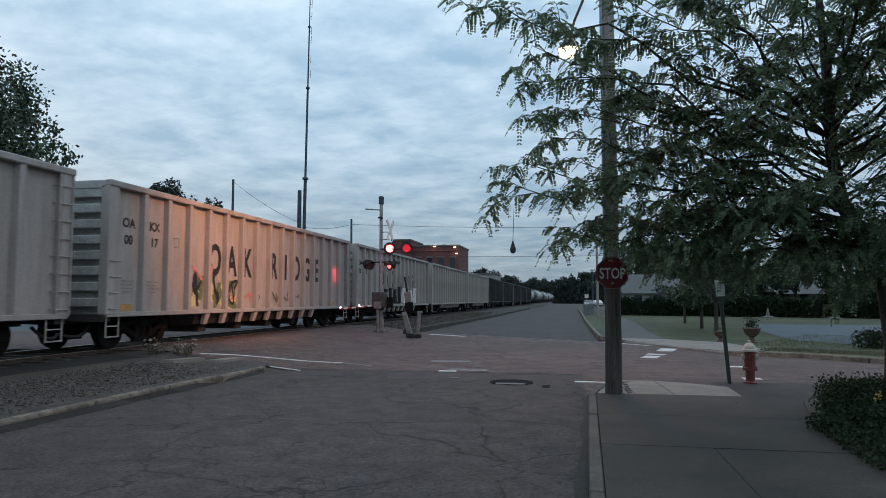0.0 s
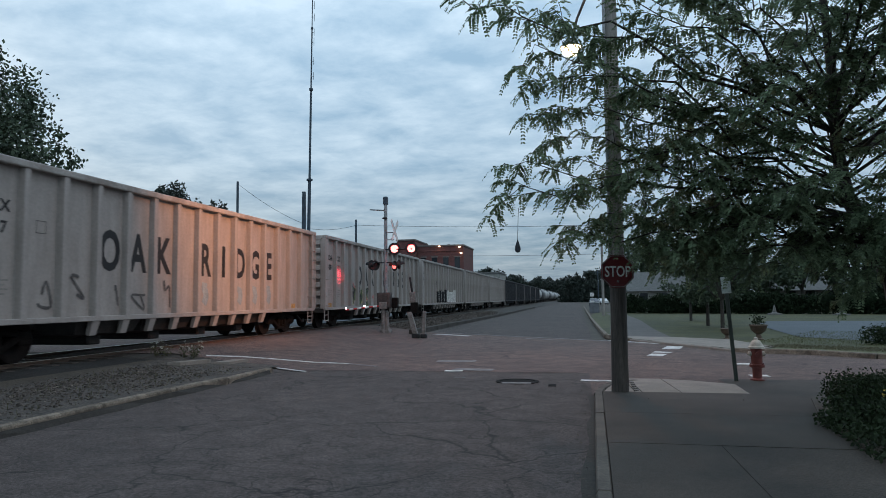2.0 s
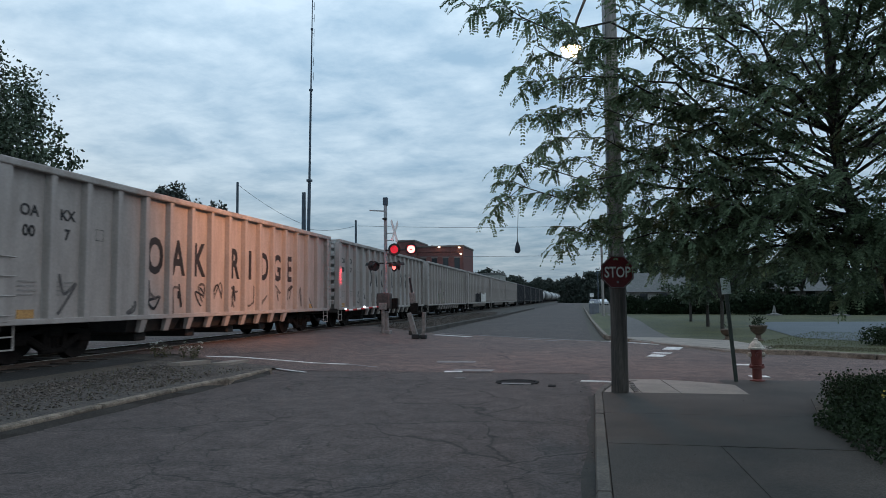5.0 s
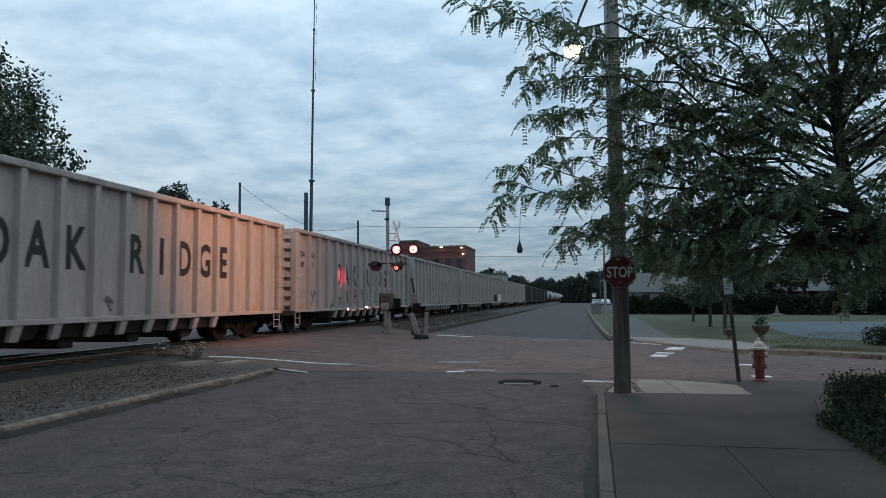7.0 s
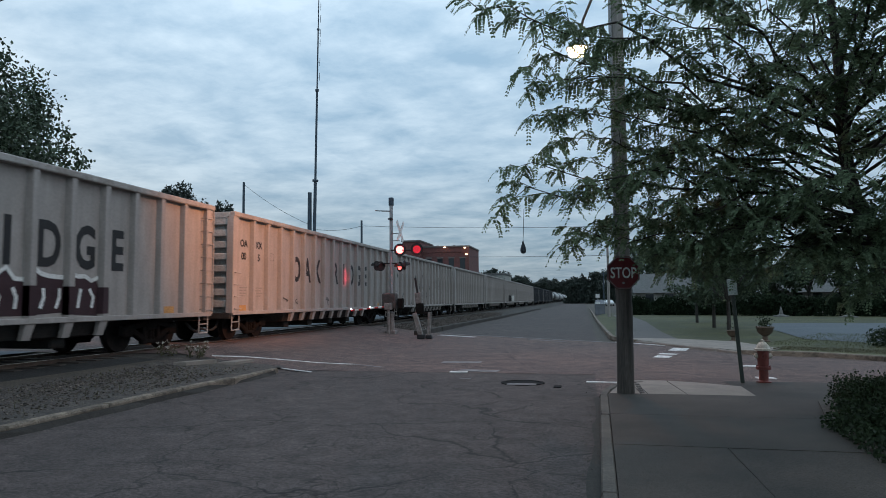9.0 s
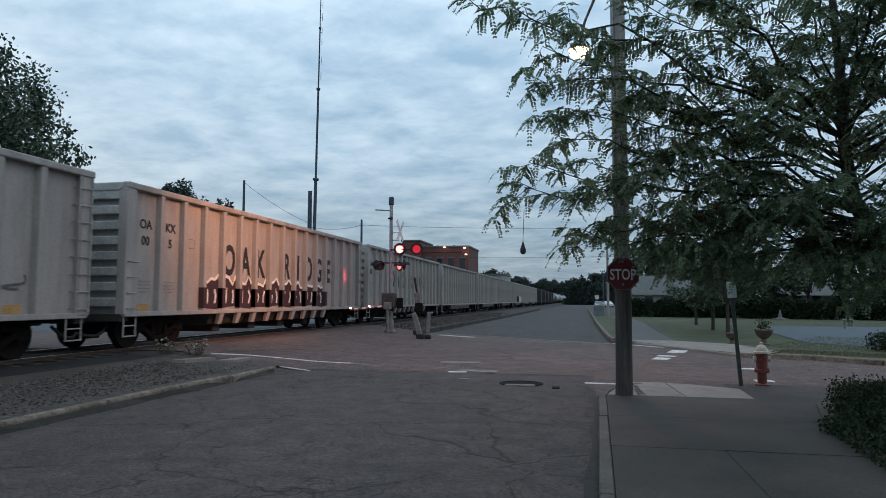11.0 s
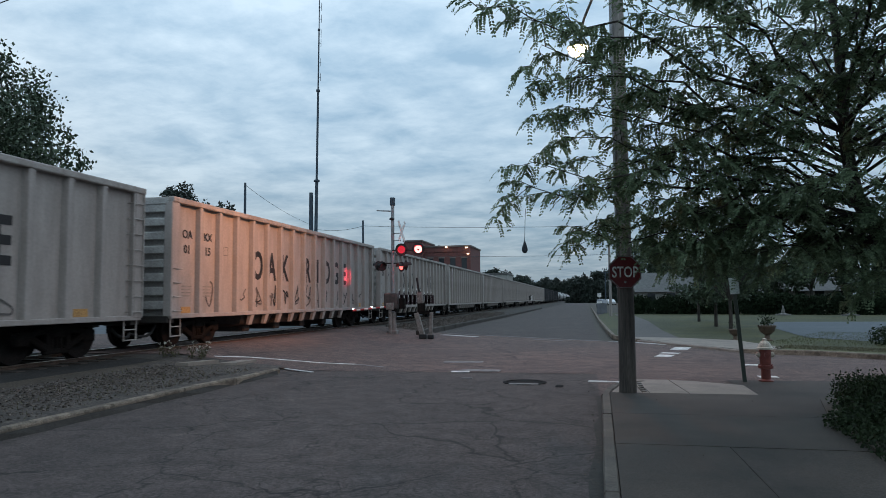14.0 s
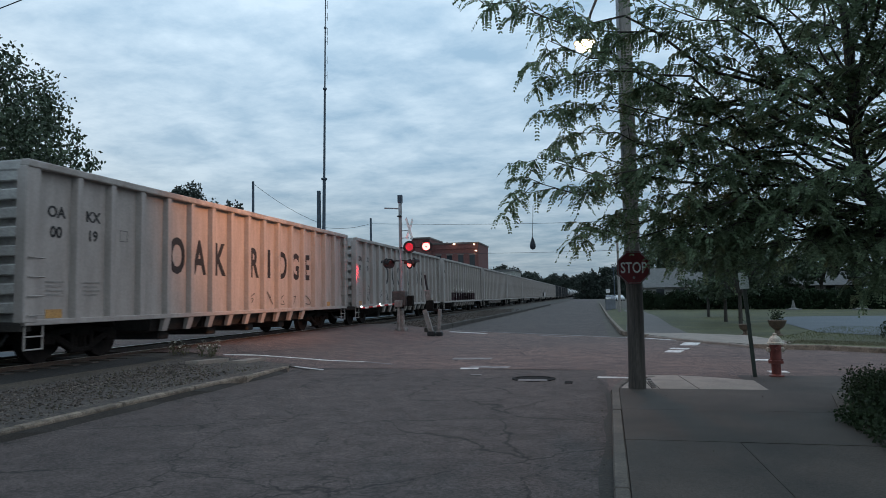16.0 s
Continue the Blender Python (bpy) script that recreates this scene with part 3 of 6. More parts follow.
# pavement slabs beside the road
structure("road_corner", flat([(0.19, 11.6), (2.65, 11.6), (2.65, 14.2), (0.19, 14.2)], 0.003), M["street"], "patched asphalt at the pavement corner", "road")
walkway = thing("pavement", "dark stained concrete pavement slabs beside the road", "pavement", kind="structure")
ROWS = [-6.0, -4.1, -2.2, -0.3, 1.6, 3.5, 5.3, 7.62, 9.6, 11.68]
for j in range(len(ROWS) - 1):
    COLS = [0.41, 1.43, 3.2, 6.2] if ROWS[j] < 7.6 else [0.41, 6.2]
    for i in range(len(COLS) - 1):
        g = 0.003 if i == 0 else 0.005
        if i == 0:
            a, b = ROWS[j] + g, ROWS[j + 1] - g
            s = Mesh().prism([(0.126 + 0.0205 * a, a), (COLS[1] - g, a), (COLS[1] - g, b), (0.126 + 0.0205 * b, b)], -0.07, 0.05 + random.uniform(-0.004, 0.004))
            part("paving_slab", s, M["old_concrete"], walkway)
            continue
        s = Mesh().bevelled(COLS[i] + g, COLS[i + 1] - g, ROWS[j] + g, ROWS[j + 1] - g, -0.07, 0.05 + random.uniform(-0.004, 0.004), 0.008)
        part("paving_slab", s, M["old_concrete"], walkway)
ramp = thing("pavement_corner", "pale newer concrete corner slabs with a tactile strip", "pavement", kind="structure")
for x0, x1, ya, yb in ((0.9, 1.0, 11.69, 13.35), (1.015, 1.62, 11.69, 13.65), ):
    part("concrete_slab", Mesh().prism([(x0, ya), (x1, ya), (x1 - 0.12, yb), (x0 - 0.12 if x0 > 1 else x0 - 0.05, yb)], -0.05, 0.045), M["concrete"], ramp)
part("concrete_slab", Mesh().prism([(1.635, 11.69), (2.66, 11.69), (2.70, 12.97), (1.95, 13.47), (1.52, 13.64)], -0.05, 0.045), M["concrete"], ramp)
part("corner_slab", Mesh().prism([(0.385, 11.69), (0.885, 11.69), (0.83, 13.12), (0.72, 13.02), (0.57, 12.66), (0.44, 12.06)], -0.05, 0.042), M["concrete"], ramp)
for i in range(5):
    part("tactile_rib", Mesh().bevelled(0.885, 0.965, 11.85 + i * 0.26, 11.98 + i * 0.26, 0.04, 0.062, 0.006), M["cap"], ramp)
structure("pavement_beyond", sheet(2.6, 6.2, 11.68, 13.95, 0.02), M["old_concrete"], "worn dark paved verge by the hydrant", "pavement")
structure("ground_bed", Mesh().prism([(2.95, 9.4), (2.80, 7.6), (2.95, 5.6), (8, 3), (14, 3), (9, 12), (5, 12.6), (3.4, 11.2)], -0.05, 0.075), M["soil"], "bare soil planting bed under the bush", "flower bed")

# far corner: lawn, walk, parking
structure("lawn", flat([(1.95, 26.0), (3.12, 23.6), (4.45, 21.05), (4.92, 20.6), (6.22, 20.2), (7.4, 19.0), (30, 6.5), (120, 7), (120, 74), (2.0, 74), (1.05, 60), (1.15, 29)], 0.06),
          M["lawn"], "mown green lawn behind the kerb", "lawn")
structure("verge", flat([(5.0, 20.65), (6.25, 20.25), (7.45, 19.05), (20, 12.2), (20, 14.0), (8.6, 20.2), (6.7, 21.4), (5.9, 22.1)], 0.075), M["verge"], "dry yellowish grass verge along the kerb", "verge")
structure("pavement_walk", flat([(1.95, 26.0), (3.12, 23.6), (4.03, 21.95), (4.45, 21.05), (4.92, 20.62), (5.8, 22.2), (5.55, 23.5), (5.2, 25.7), (4.2, 26.5), (3.44, 27.2), (1.62, 27.6)], 0.085), M["concrete"],
          "pale concrete corner apron beside the lawn", "pavement")
structure("pavement_lane", flat([(1.62, 27.6), (3.44, 27.2), (3.5, 33.3), (4.04, 47), (4.14, 68), (2.7, 68), (2.5, 45), (1.7, 38), (1.3, 30)], 0.085), M["lane"],
          "dull grey asphalt walk beside the lawn", "pavement")
structure("parking", flat([(8.0, 27.5), (9.8, 24.6), (14, 20.5), (40, 12), (60, 30), (40, 44), (11.2, 44.4), (9.3, 39)], 0.08), M["parking"], "blue-grey asphalt car park beside the lawn", "car park")

# road paint
def stripe(points, material="paint", label="white painted road line", z=0.0):
    b = Mesh()
    n = len(points)
    top = [(x, y, gz(x) + 0.014 + z) for x, y in points]
    bot = [(x, y, gz(x) + 0.004 + z) for x, y in points]
    b.add(top + bot, [tuple(range(n))] + [(i, i + n, (i + 1) % n + n, (i + 1) % n) for i in range(n)])
    return tagged(part("road_marking", b, M[material]), label, "road marking", "painted road lines")


def band(ax, ay, bx, by, w):
    d = Vector((bx - ax, by - ay)).normalized() * w / 2
    return [(ax + d.y, ay - d.x), (bx + d.y, by - d.x), (bx - d.y, by + d.x), (ax - d.y, ay + d.x)]


for seg in ((-8.9, 15.22, -8.35, 15.82), (-8.35, 15.82, -7.7, 16.16), (-7.7, 16.16, -6.7, 16.58), (-6.7, 16.58, -5.7, 16.41)):
    stripe(band(*seg, 0.12))
stripe(band(-5.7, 16.41, -4.77, 15.78, 0.12), "faint", "faded white edge line across the road")
stripe(band(-7.0, 14.86, -6.04, 14.51, 0.09))
stripe(band(-2.95, 14.98, -2.55, 15.0, 0.22), label="short worn white dash")
stripe(band(-2.5, 13.75, -2.28, 13.76, 0.12), "faint", "faded short white dash")
stripe(band(-1.45, 12.95, -0.9, 12.98, 0.22), "faint", "worn white dash beside a manhole")
stripe(band(0.02, 13.55, 0.6, 13.5, 0.16), label="short white stop line remnant")
stripe(band(-6.45, 30.6, -4.6, 29.0, 0.3)); stripe(band(-6.4, 31.7, 1.05, 25.8, 0.17), "faint", "faded white crosswalk line"); stripe(band(-2.2, 27.4, -0.7, 26.15, 0.14), "faint", "faded crosswalk line")
stripe(band(1.1, 26.1, 2.7, 24.2, 0.16), z=0.004)
stripe(band(2.0, 19.3, 2.2, 20.0, 0.42)); stripe(band(2.28, 20.4, 2.42, 20.8, 0.5)); stripe(band(2.75, 21.9, 3.05, 23.1, 0.5))
stripe(band(3.6, 17.2, 4.0, 17.2, 0.3)); stripe(band(3.35, 14.7, 3.7, 14.7, 0.3))
stripe(band(-3.6, 17.3, -2.6, 17.35, 0.5), "faint", "pale worn patch of paint")
stripe(band(-2.8, 15.35, -1.9, 15.25, 0.42), "faint", "pale worn patch of paint")
for outline, top in (([(-8.9, 13.6), (-8.62, 13.66), (-8.30, 14.4), (-8.62, 14.34)], 0.272), ([(-8.25, 14.3), (-7.86, 14.42), (-7.80, 15.25), (-8.14, 15.1)], 0.214)):
    tagged(part("concrete_plate", Mesh().prism(outline, 0.08, top), M["concrete"]), "pale concrete plate beside the rails", "concrete plate", "concrete plates")

manhole = thing("manhole", "dark cast-iron manhole cover sunk in the asphalt", "manhole cover", pose(-1.18, 13.25, 0.0))
part("ring", Mesh().lathe([(0.42, 0.0), (0.42, 0.012), (0.34, 0.014), (0.34, 0.0)], n=28), M["iron"], manhole)
part("cover", Mesh().lathe([(0.33, 0.0), (0.33, 0.008), (0.05, 0.011), (0.01, 0.011)], n=28), M["iron"], manhole)
drain = thing("drain", "small dark iron drain plate in the road", "drain", pose(-0.5, 12.75, 0.0))
part("grate", Mesh().bevelled(-0.07, 0.07, -0.14, 0.14, -0.01, 0.012, 0.004), M["iron"], drain)

# ---- railway ----
TX, RAIL = -11.75, 0.41
structure("ballast", Mesh().add([(x, y, z) for y in (-60, 14.7) for x, z in ((-14.2, 0.2), (-13.3, 0.32), (-10.2, 0.32), (-9.4, 0.24), (-8.0, 0.12), (-7.2, 0.06))],
          [(i, i + 1, i + 7, i + 6) for i in range(5)]), M["dirt"], "dark oily ballast bed of the railway", "ballast")
structure("ballast", Mesh().add([(x, y, z) for y in (31.7, 700) for x, z in ((-14.2, 0.2), (-13.3, 0.32), (-10.2, 0.32), (-9.4, 0.24), (-8.0, 0.12), (-7.2, 0.06))],
          [(i, i + 1, i + 7, i + 6) for i in range(5)]), M["gravelbed"], "dark oily ballast bed of the railway", "ballast")
structure("gravel_shoulder", Mesh().add([(x, y, z) for y in (-40, 14.6) for x, z in ((-9.25, 0.236), (-8.0, 0.135), (-7.75, 0.115), (-6.88, 0.092))],
          [(i, i + 1, i + 5, i + 4) for i in range(3)]), M["grit"], "dusty gravel shoulder between kerb and rails", "gravel")
structure("gravel_ramp", Mesh().add([(x, y, z) for x, za, zb in ((-9.4, 0.243, 0.335), (-8.0, 0.137, 0.170), (-6.88, 0.0935, 0.09)) for y, z in ((12.9, za), (14.95, zb))],
          [(2 * i, 2 * i + 2, 2 * i + 3, 2 * i + 1) for i in range(2)]), M["grit"], "trodden gravel sloping up to the crossing", "gravel")
structure("ballast_ramp", Mesh().add([(x, y, z) for x, za, zb in ((-13.9, 0.24, 0.352), (-13.3, 0.322, 0.352), (-10.2, 0.322, 0.352), (-9.4, 0.247, 0.333)) for y, z in ((14.1, za), (14.95, zb))],
          [(2 * i, 2 * i + 2, 2 * i + 3, 2 * i + 1) for i in range(3)]), M["gravelbed"], "dark ballast sloping up to the crossing", "ballast")
track = thing("railway_track", "railway track with rusty rails on dark ties", "railway track", kind="structure")
for sx in (-0.755, 0.755):
    r = Mesh()
    prof = [(-0.07, -0.17), (0.07, -0.17), (0.07, -0.155), (0.012, -0.14), (0.012, -0.04), (0.036, -0.03), (0.036, -0.002), (-0.036, -0.002), (-0.036, -0.03), (-0.012, -0.04), (-0.012, -0.14), (-0.07, -0.155)]
    n = len(prof)
    r.add([(TX + sx + x, y, RAIL + z) for y in (-60, 640) for x, z in prof],
          [(i, (i + 1) % n, n + (i + 1) % n, n + i) for i in range(n)])
    part("rail", r, M["rail"], track)
    part("rail_head", Mesh().box(TX + sx - 0.033, TX + sx + 0.033, -60, 640, RAIL - 0.003, RAIL), M["railtop"], track, "shiny worn rail head")
tie_mesh = Mesh().bevelled(-1.3, 1.3, -0.11, 0.11, -0.12, 0.0, 0.015).done("tie")
tie_mesh.materials.append(M["tie"])
for i in range(120):
    y = -6 + i * 0.55
    if not 14.6 < y < 31.7:
        o = part("tie", tie_mesh, None, track)
        o.matrix_basis = pose(TX + random.uniform(-0.03, 0.03), y, 0.335 + random.uniform(0, 0.012), 0, 0, random.uniform(-1, 1))

# ---- the train ----
SPEED, PITCH, START = 6.526, 17.9, 13.49
HALF, LONG, TOP, SILL, RIBS = 1.55, 16.8, 3.90, 0.84, 16
STEP, FIRST, RIB = 1.005, 0.36, 0.16
SIDE = Matrix(((0, 0, 1, 0), (1, 0, 0, 0), (0, 1, 0, 0), (0, 0, 0, 1)))
PANEL = 1.405


def hopper(paint, end_paint, chord_paint, label):
    """An open-top hopper car; its origin lies on the rail tops under the middle of its rear end."""
    car = thing("hopper_car", label, "railway car", group="cars of the train")
    for s in (-1, 1):
        part("side_wall", Mesh().box(s * PANEL - 0.01 * s - 0.01, s * PANEL - 0.01 * s + 0.01, 0.30, LONG - 0.30, SILL, TOP - 0.05), M[paint], car)
    for y0, y1 in ((0.36, 3.2), (LONG - 0.36, LONG - 3.2)):
        slope = Mesh().add([(-PANEL, y0, TOP - 0.15), (PANEL, y0, TOP - 0.15), (PANEL, y0, 2.3), (-PANEL, y0, 2.3), (PANEL, y1, SILL), (-PANEL, y1, SILL)],
                  [(0, 1, 2, 3), (3, 2, 4, 5)])
        part("end_slope", slope, M["carin"], car, "dark sloping end sheet")
    d = HALF - PANEL
    rib = Mesh().prism([(-0.01, -RIB * 0.62), (d - 0.014, -RIB * 0.5), (d, -RIB * 0.42), (d, RIB * 0.42), (d - 0.014, RIB * 0.5), (-0.01, RIB * 0.62)], SILL + 0.02, TOP - 0.1).done("rib")
    rib.materials.append(M[paint])
    ribm = Mesh().prism([(0.01, RIB * 0.62), (0.014 - d, RIB * 0.5), (-d, RIB * 0.42), (-d, -RIB * 0.42), (0.014 - d, -RIB * 0.5), (0.01, -RIB * 0.62)], SILL + 0.02, TOP - 0.1).done("rib")
    ribm.materials.append(M[paint])
    for i in range(1, RIBS):
        part("rib", rib, None, car).matrix_basis = pose(PANEL, FIRST + i * STEP, 0)
        part("rib", ribm, None, car).matrix_basis = pose(-PANEL, FIRST + i * STEP, 0)
    for s in (-1, 1):
        part("top_chord", Mesh().bevelled(s * 1.49 - 0.09, s * 1.49 + 0.09, 0.0, LONG, TOP - 0.14, TOP, 0.02), M[chord_paint], car, "worn flat top rail")
        part("side_sill", Mesh().bevelled(s * 1.47 - 0.07, s * 1.47 + 0.07, 0.05, LONG - 0.05, SILL - 0.05, SILL + 0.06, 0.012), M[paint], car)
    # rib feet that slant in under the sill
    foot = Mesh()
    foot.add([(1.52, -0.12, SILL - 0.04), (1.52, 0.12, SILL - 0.04), (1.42, 0.10, SILL - 0.36), (1.42, -0.10, SILL - 0.36),
              (1.40, -0.12, SILL - 0.04), (1.40, 0.12, SILL - 0.04), (1.33, 0.10, SILL - 0.35), (1.33, -0.10, SILL - 0.35)],
             [(0, 3, 2, 1), (4, 5, 6, 7), (0, 1, 5, 4), (1, 2, 6, 5), (2, 3, 7, 6), (3, 0, 4, 7)])
    foot = foot.done("rib_foot")
    foot.materials.append(M[paint])
    for i in range(4, 13):
        part("rib_foot", foot, None, car).matrix_basis = pose(0, FIRST + i * STEP, 0)
        part("rib_foot", foot, None, car).matrix_basis = pose(0, FIRST + i * STEP, 0, 0, 0, 180)
    for k in range(4):
        y0 = 3.95 + k * 2.24
        y1 = y0 + 2.2
        ring = lambda x, z, inset: [(-x, y0 + inset, z), (x, y0 + inset, z), (x, y1 - inset, z), (-x, y1 - inset, z)]
        hb = Mesh().add(ring(1.38, SILL, 0.0) + ring(1.22, 0.50, 0.12) + ring(0.60, 0.40, 0.80),
                        [(11, 10, 9, 8)] + [(j + i, j + (i + 1) % 4, j + 4 + (i + 1) % 4, j + 4 + i) for j in (0, 4) for i in range(4)])
        hb.bevelled(-0.95, 0.95, y0 + 0.88, y1 - 0.88, 0.24, 0.46, 0.04)
        part("hopper_bay", hb, M["under"], car, "grimy black discharge hopper")
    part("centre_sill", Mesh().bevelled(-0.32, 0.32, -0.1, LONG + 0.1, 0.62, 0.98, 0.02), M["under"], car, "black centre sill")
    for y, d in ((0.0, 1), (LONG, -1)):
        for s in (-1, 1):
            part("corner_post", Mesh().bevelled(s * 1.43 - 0.12, s * 1.43 + 0.12, min(y, y + d * 0.34), max(y, y + d * 0.34), SILL, TOP - 0.12, 0.02), M[paint], car)
        part("end_chord", Mesh().bevelled(-1.42, 1.42, min(y, y + d * 0.2), max(y, y + d * 0.2), TOP - 0.2, TOP - 0.01, 0.02), M[end_paint], car)
        for i in range(8):
            z = 1.02 + i * 0.355
            part("end_bar", Mesh().bevelled(-1.33, 1.33, min(y + d * 0.02, y + d * 0.16), max(y + d * 0.02, y + d * 0.16), z, z + 0.205, 0.02), M[end_paint], car)
        part("end_sheet", Mesh().box(-1.33, 1.33, min(y + d * 0.17, y + d * 0.2), max(y + d * 0.17, y + d * 0.2), SILL, TOP - 0.2), M["carend"], car, "shaded recessed end sheet")
        part("end_platform", Mesh().bevelled(-1.45, 1.45, min(y, y + d * 0.3), max(y, y + d * 0.3), SILL - 0.16, SILL + 0.02, 0.015), M["under"], car)
        coup = Mesh().bevelled(-0.11, 0.11, min(y - d * 0.55, y), max(y - d * 0.55, y), 0.72, 0.94, 0.03)
        coup.bevelled(-0.19, 0.19, min(y - d * 0.55, y - d * 0.32), max(y - d * 0.55, y - d * 0.32), 0.68, 0.98, 0.05)
        part("coupler", coup, M["truck"], car, "rusty knuckle coupler")
        hose = [(0.9, y + d * 0.3, 0.62), (0.95, y + d * 0.1, 0.44), (0.95, y - d * 0.12, 0.36), (0.9, y - d * 0.35, 0.37), (0.8, y - d * 0.54, 0.44)]
        part("brake_hose", Mesh().path(hose, 0.036), M["rubber"], car, "sagging black brake hose", True)
        for s in (-1, 1):
            x = s * (HALF + 0.03)
            ya, yb = (y + d * 0.08, y + d * 0.44)
            n = 4 if d == 1 else 8
            for k in range(n):
                z = 0.98 + k * 0.36
                part("rung", Mesh().path([(s * PANEL, ya, z), (x, ya, z), (x, yb, z), (s * PANEL, yb, z)], 0.014, 6), M["chord"], car, "pale bent steel rung")
            if d == -1:
                for yy in (ya, yb):
                    part("ladder_rail", Mesh().tube((x, yy, 0.9), (x, yy, 3.75), 0.018, n=6), M["chord"], car)
            st = Mesh()
            sa, sb = y + d * 0.12, y + d * 0.55
            for yy in (sa, sb):
                st.bevelled(s * 1.46 - 0.012, s * 1.46 + 0.012, yy - 0.016, yy + 0.016, 0.32, SILL, 0.004)
            for z in (0.34, 0.58):
                st.bevelled(s * 1.46 - 0.025, s * 1.46 + 0.025, min(sa, sb), max(sa, sb), z - 0.013, z + 0.013, 0.005)
            part("stirrup_step", st, M["chord"], car, "worn steel stirrup step")
    # trucks
    wheel_mesh = Mesh()
    for s in (-1, 1):
        c = s * 0.755
        prof = [(0.06, -0.02), (0.10, 0.07), (0.30, 0.02), (0.40, 0.06), (0.455, 0.06), (0.465, -0.05), (0.49, -0.06), (0.49, -0.085), (0.40, -0.085), (0.30, -0.03), (0.08, -0.05)]
        k, n = len(prof), 28
        wheel_mesh.add([(c + s * h, r * math.cos(i * math.tau / n), r * math.sin(i * math.tau / n)) for r, h in prof for i in range(n)],
                       [(j * n + i, j * n + (i + 1) % n, (j + 1) * n + (i + 1) % n, (j + 1) * n + i) for j in range(k - 1) for i in range(n)])
        for i in range(3):
            a = i * math.tau / 3
            wheel_mesh.box(c + s * 0.12 - 0.01, c + s * 0.12 + 0.01, 0.06 * math.cos(a) - 0.02, 0.06 * math.cos(a) + 0.02, 0.06 * math.sin(a) - 0.02, 0.06 * math.sin(a) + 0.02)
    wheel_mesh.tube((-0.95, 0, 0), (0.95, 0, 0), 0.08, n=12)
    wheel_mesh = wheel_mesh.done("wheelset", True)
    wheel_mesh.materials.append(M["wheel"])
    for y in (2.05, LONG - 2.05):
        tr = Mesh()
        for s in (-1, 1):
            x0, x1 = s * 1.0 - 0.08, s * 1.0 + 0.08
            for q in (-1, 1):
                tr.bevelled(x0, x1, q * 0.9 - 0.17, q * 0.9 + 0.17, 0.36, 0.62, 0.03)
                m = pose(0, q * 0.55, 0.42, q * 28)
                tr.bevelled(x0, x1, -0.42, 0.42, -0.07, 0.07, 0.03, m)
                m = pose(0, q * 0.5, 0.62, q * -8)
                tr.bevelled(x0, x1, -0.5, 0.5, -0.06, 0.06, 0.03, m)
                tr.bevelled(x0 - 0.01, x1 + 0.01, q * 0.27 - 0.06, q * 0.27 + 0.06, 0.22, 0.66, 0.02)
            tr.bevelled(x0, x1, -0.34, 0.34, 0.16, 0.27, 0.03)
            for q in (-0.12, 0.0, 0.12):
                tr.tube((s * 1.0, q, 0.27), (s * 1.0, q, 0.56), 0.05, n=8)
        tr.bevelled(-1.1, 1.1, -0.2, 0.2, 0.50, 0.74, 0.03)
        truck = part("truck", tr, M["truck"], car, "rusty brown cast truck frame")
        truck.matrix_basis = pose(0, y, 0)
        for q in (-0.89, 0.89):
            w = part("wheelset", wheel_mesh, None, truck, "worn steel wheels on an axle")
            w.matrix_basis = pose(0, q, 0.46)
    return car


def tank(paint, label):
    car = thing("tank_car", label, "railway car", group="cars of the train")
    b = Mesh()
    ring = [(0.0, 0.2), (0.6, 0.34), (1.1, 0.8), (1.45, 1.45), (1.45, 14.6), (1.1, 15.25), (0.6, 15.71), (0.0, 15.85)]
    n = 22
    b.add([(r * math.cos(i * math.tau / n), y + 0.3, 2.35 + r * math.sin(i * math.tau / n)) for r, y in ring for i in range(n)],
          [(j * n + i, j * n + (i + 1) % n, (j + 1) * n + (i + 1) % n, (j + 1) * n + i) for j in range(len(ring) - 1) for i in range(n)])
    part("shell", b, M[paint], car, "", True)
    part("dome", Mesh().lathe([(0.5, 3.7), (0.5, 4.1), (0.4, 4.2), (0.05, 4.22)], (0, 8.4, 0), 16), M[paint], car)
    part("frame", Mesh().bevelled(-0.4, 0.4, -0.3, 17.0, 0.7, 1.0, 0.03), M["under"], car)
    for y in (2.0, 14.8):
        truck = part("truck", Mesh().bevelled(-1.0, 1.0, y - 0.2, y + 0.2, 0.4, 0.7, 0.03), M["truck"], car)
        for s in (-1, 1):
            part("side_frame", Mesh().bevelled(s - 0.1, s + 0.1, y - 1.1, y + 1.1, 0.35, 0.65, 0.05), M["truck"], truck)
            for q in (-0.9, 0.9):
                part("wheel", Mesh().tube((s * 0.70, y + q, 0.46), (s * 0.83, y + q, 0.46), 0.46, n=20), M["wheel"], truck)
    return car


def ribbon(points, w, proud=0.0):
    """A flat painted stroke on the car's side: points are (along, up)."""
    pts = [Vector(p) for p in points]
    n, v = len(pts), []
    for i, c in enumerate(pts):
        d = (pts[min(i + 1, n - 1)] - pts[max(i - 1, 0)]).normalized()
        q = Vector((-d.y, d.x)) * w / 2
        v += [(PANEL + 0.011 + proud + 0.0002 * i, p.x, p.y) for p in (c + q, c - q)]
    return Mesh().add(v, [(2 * i, 2 * i + 1, 2 * i + 3, 2 * i + 2) for i in range(n - 1)])


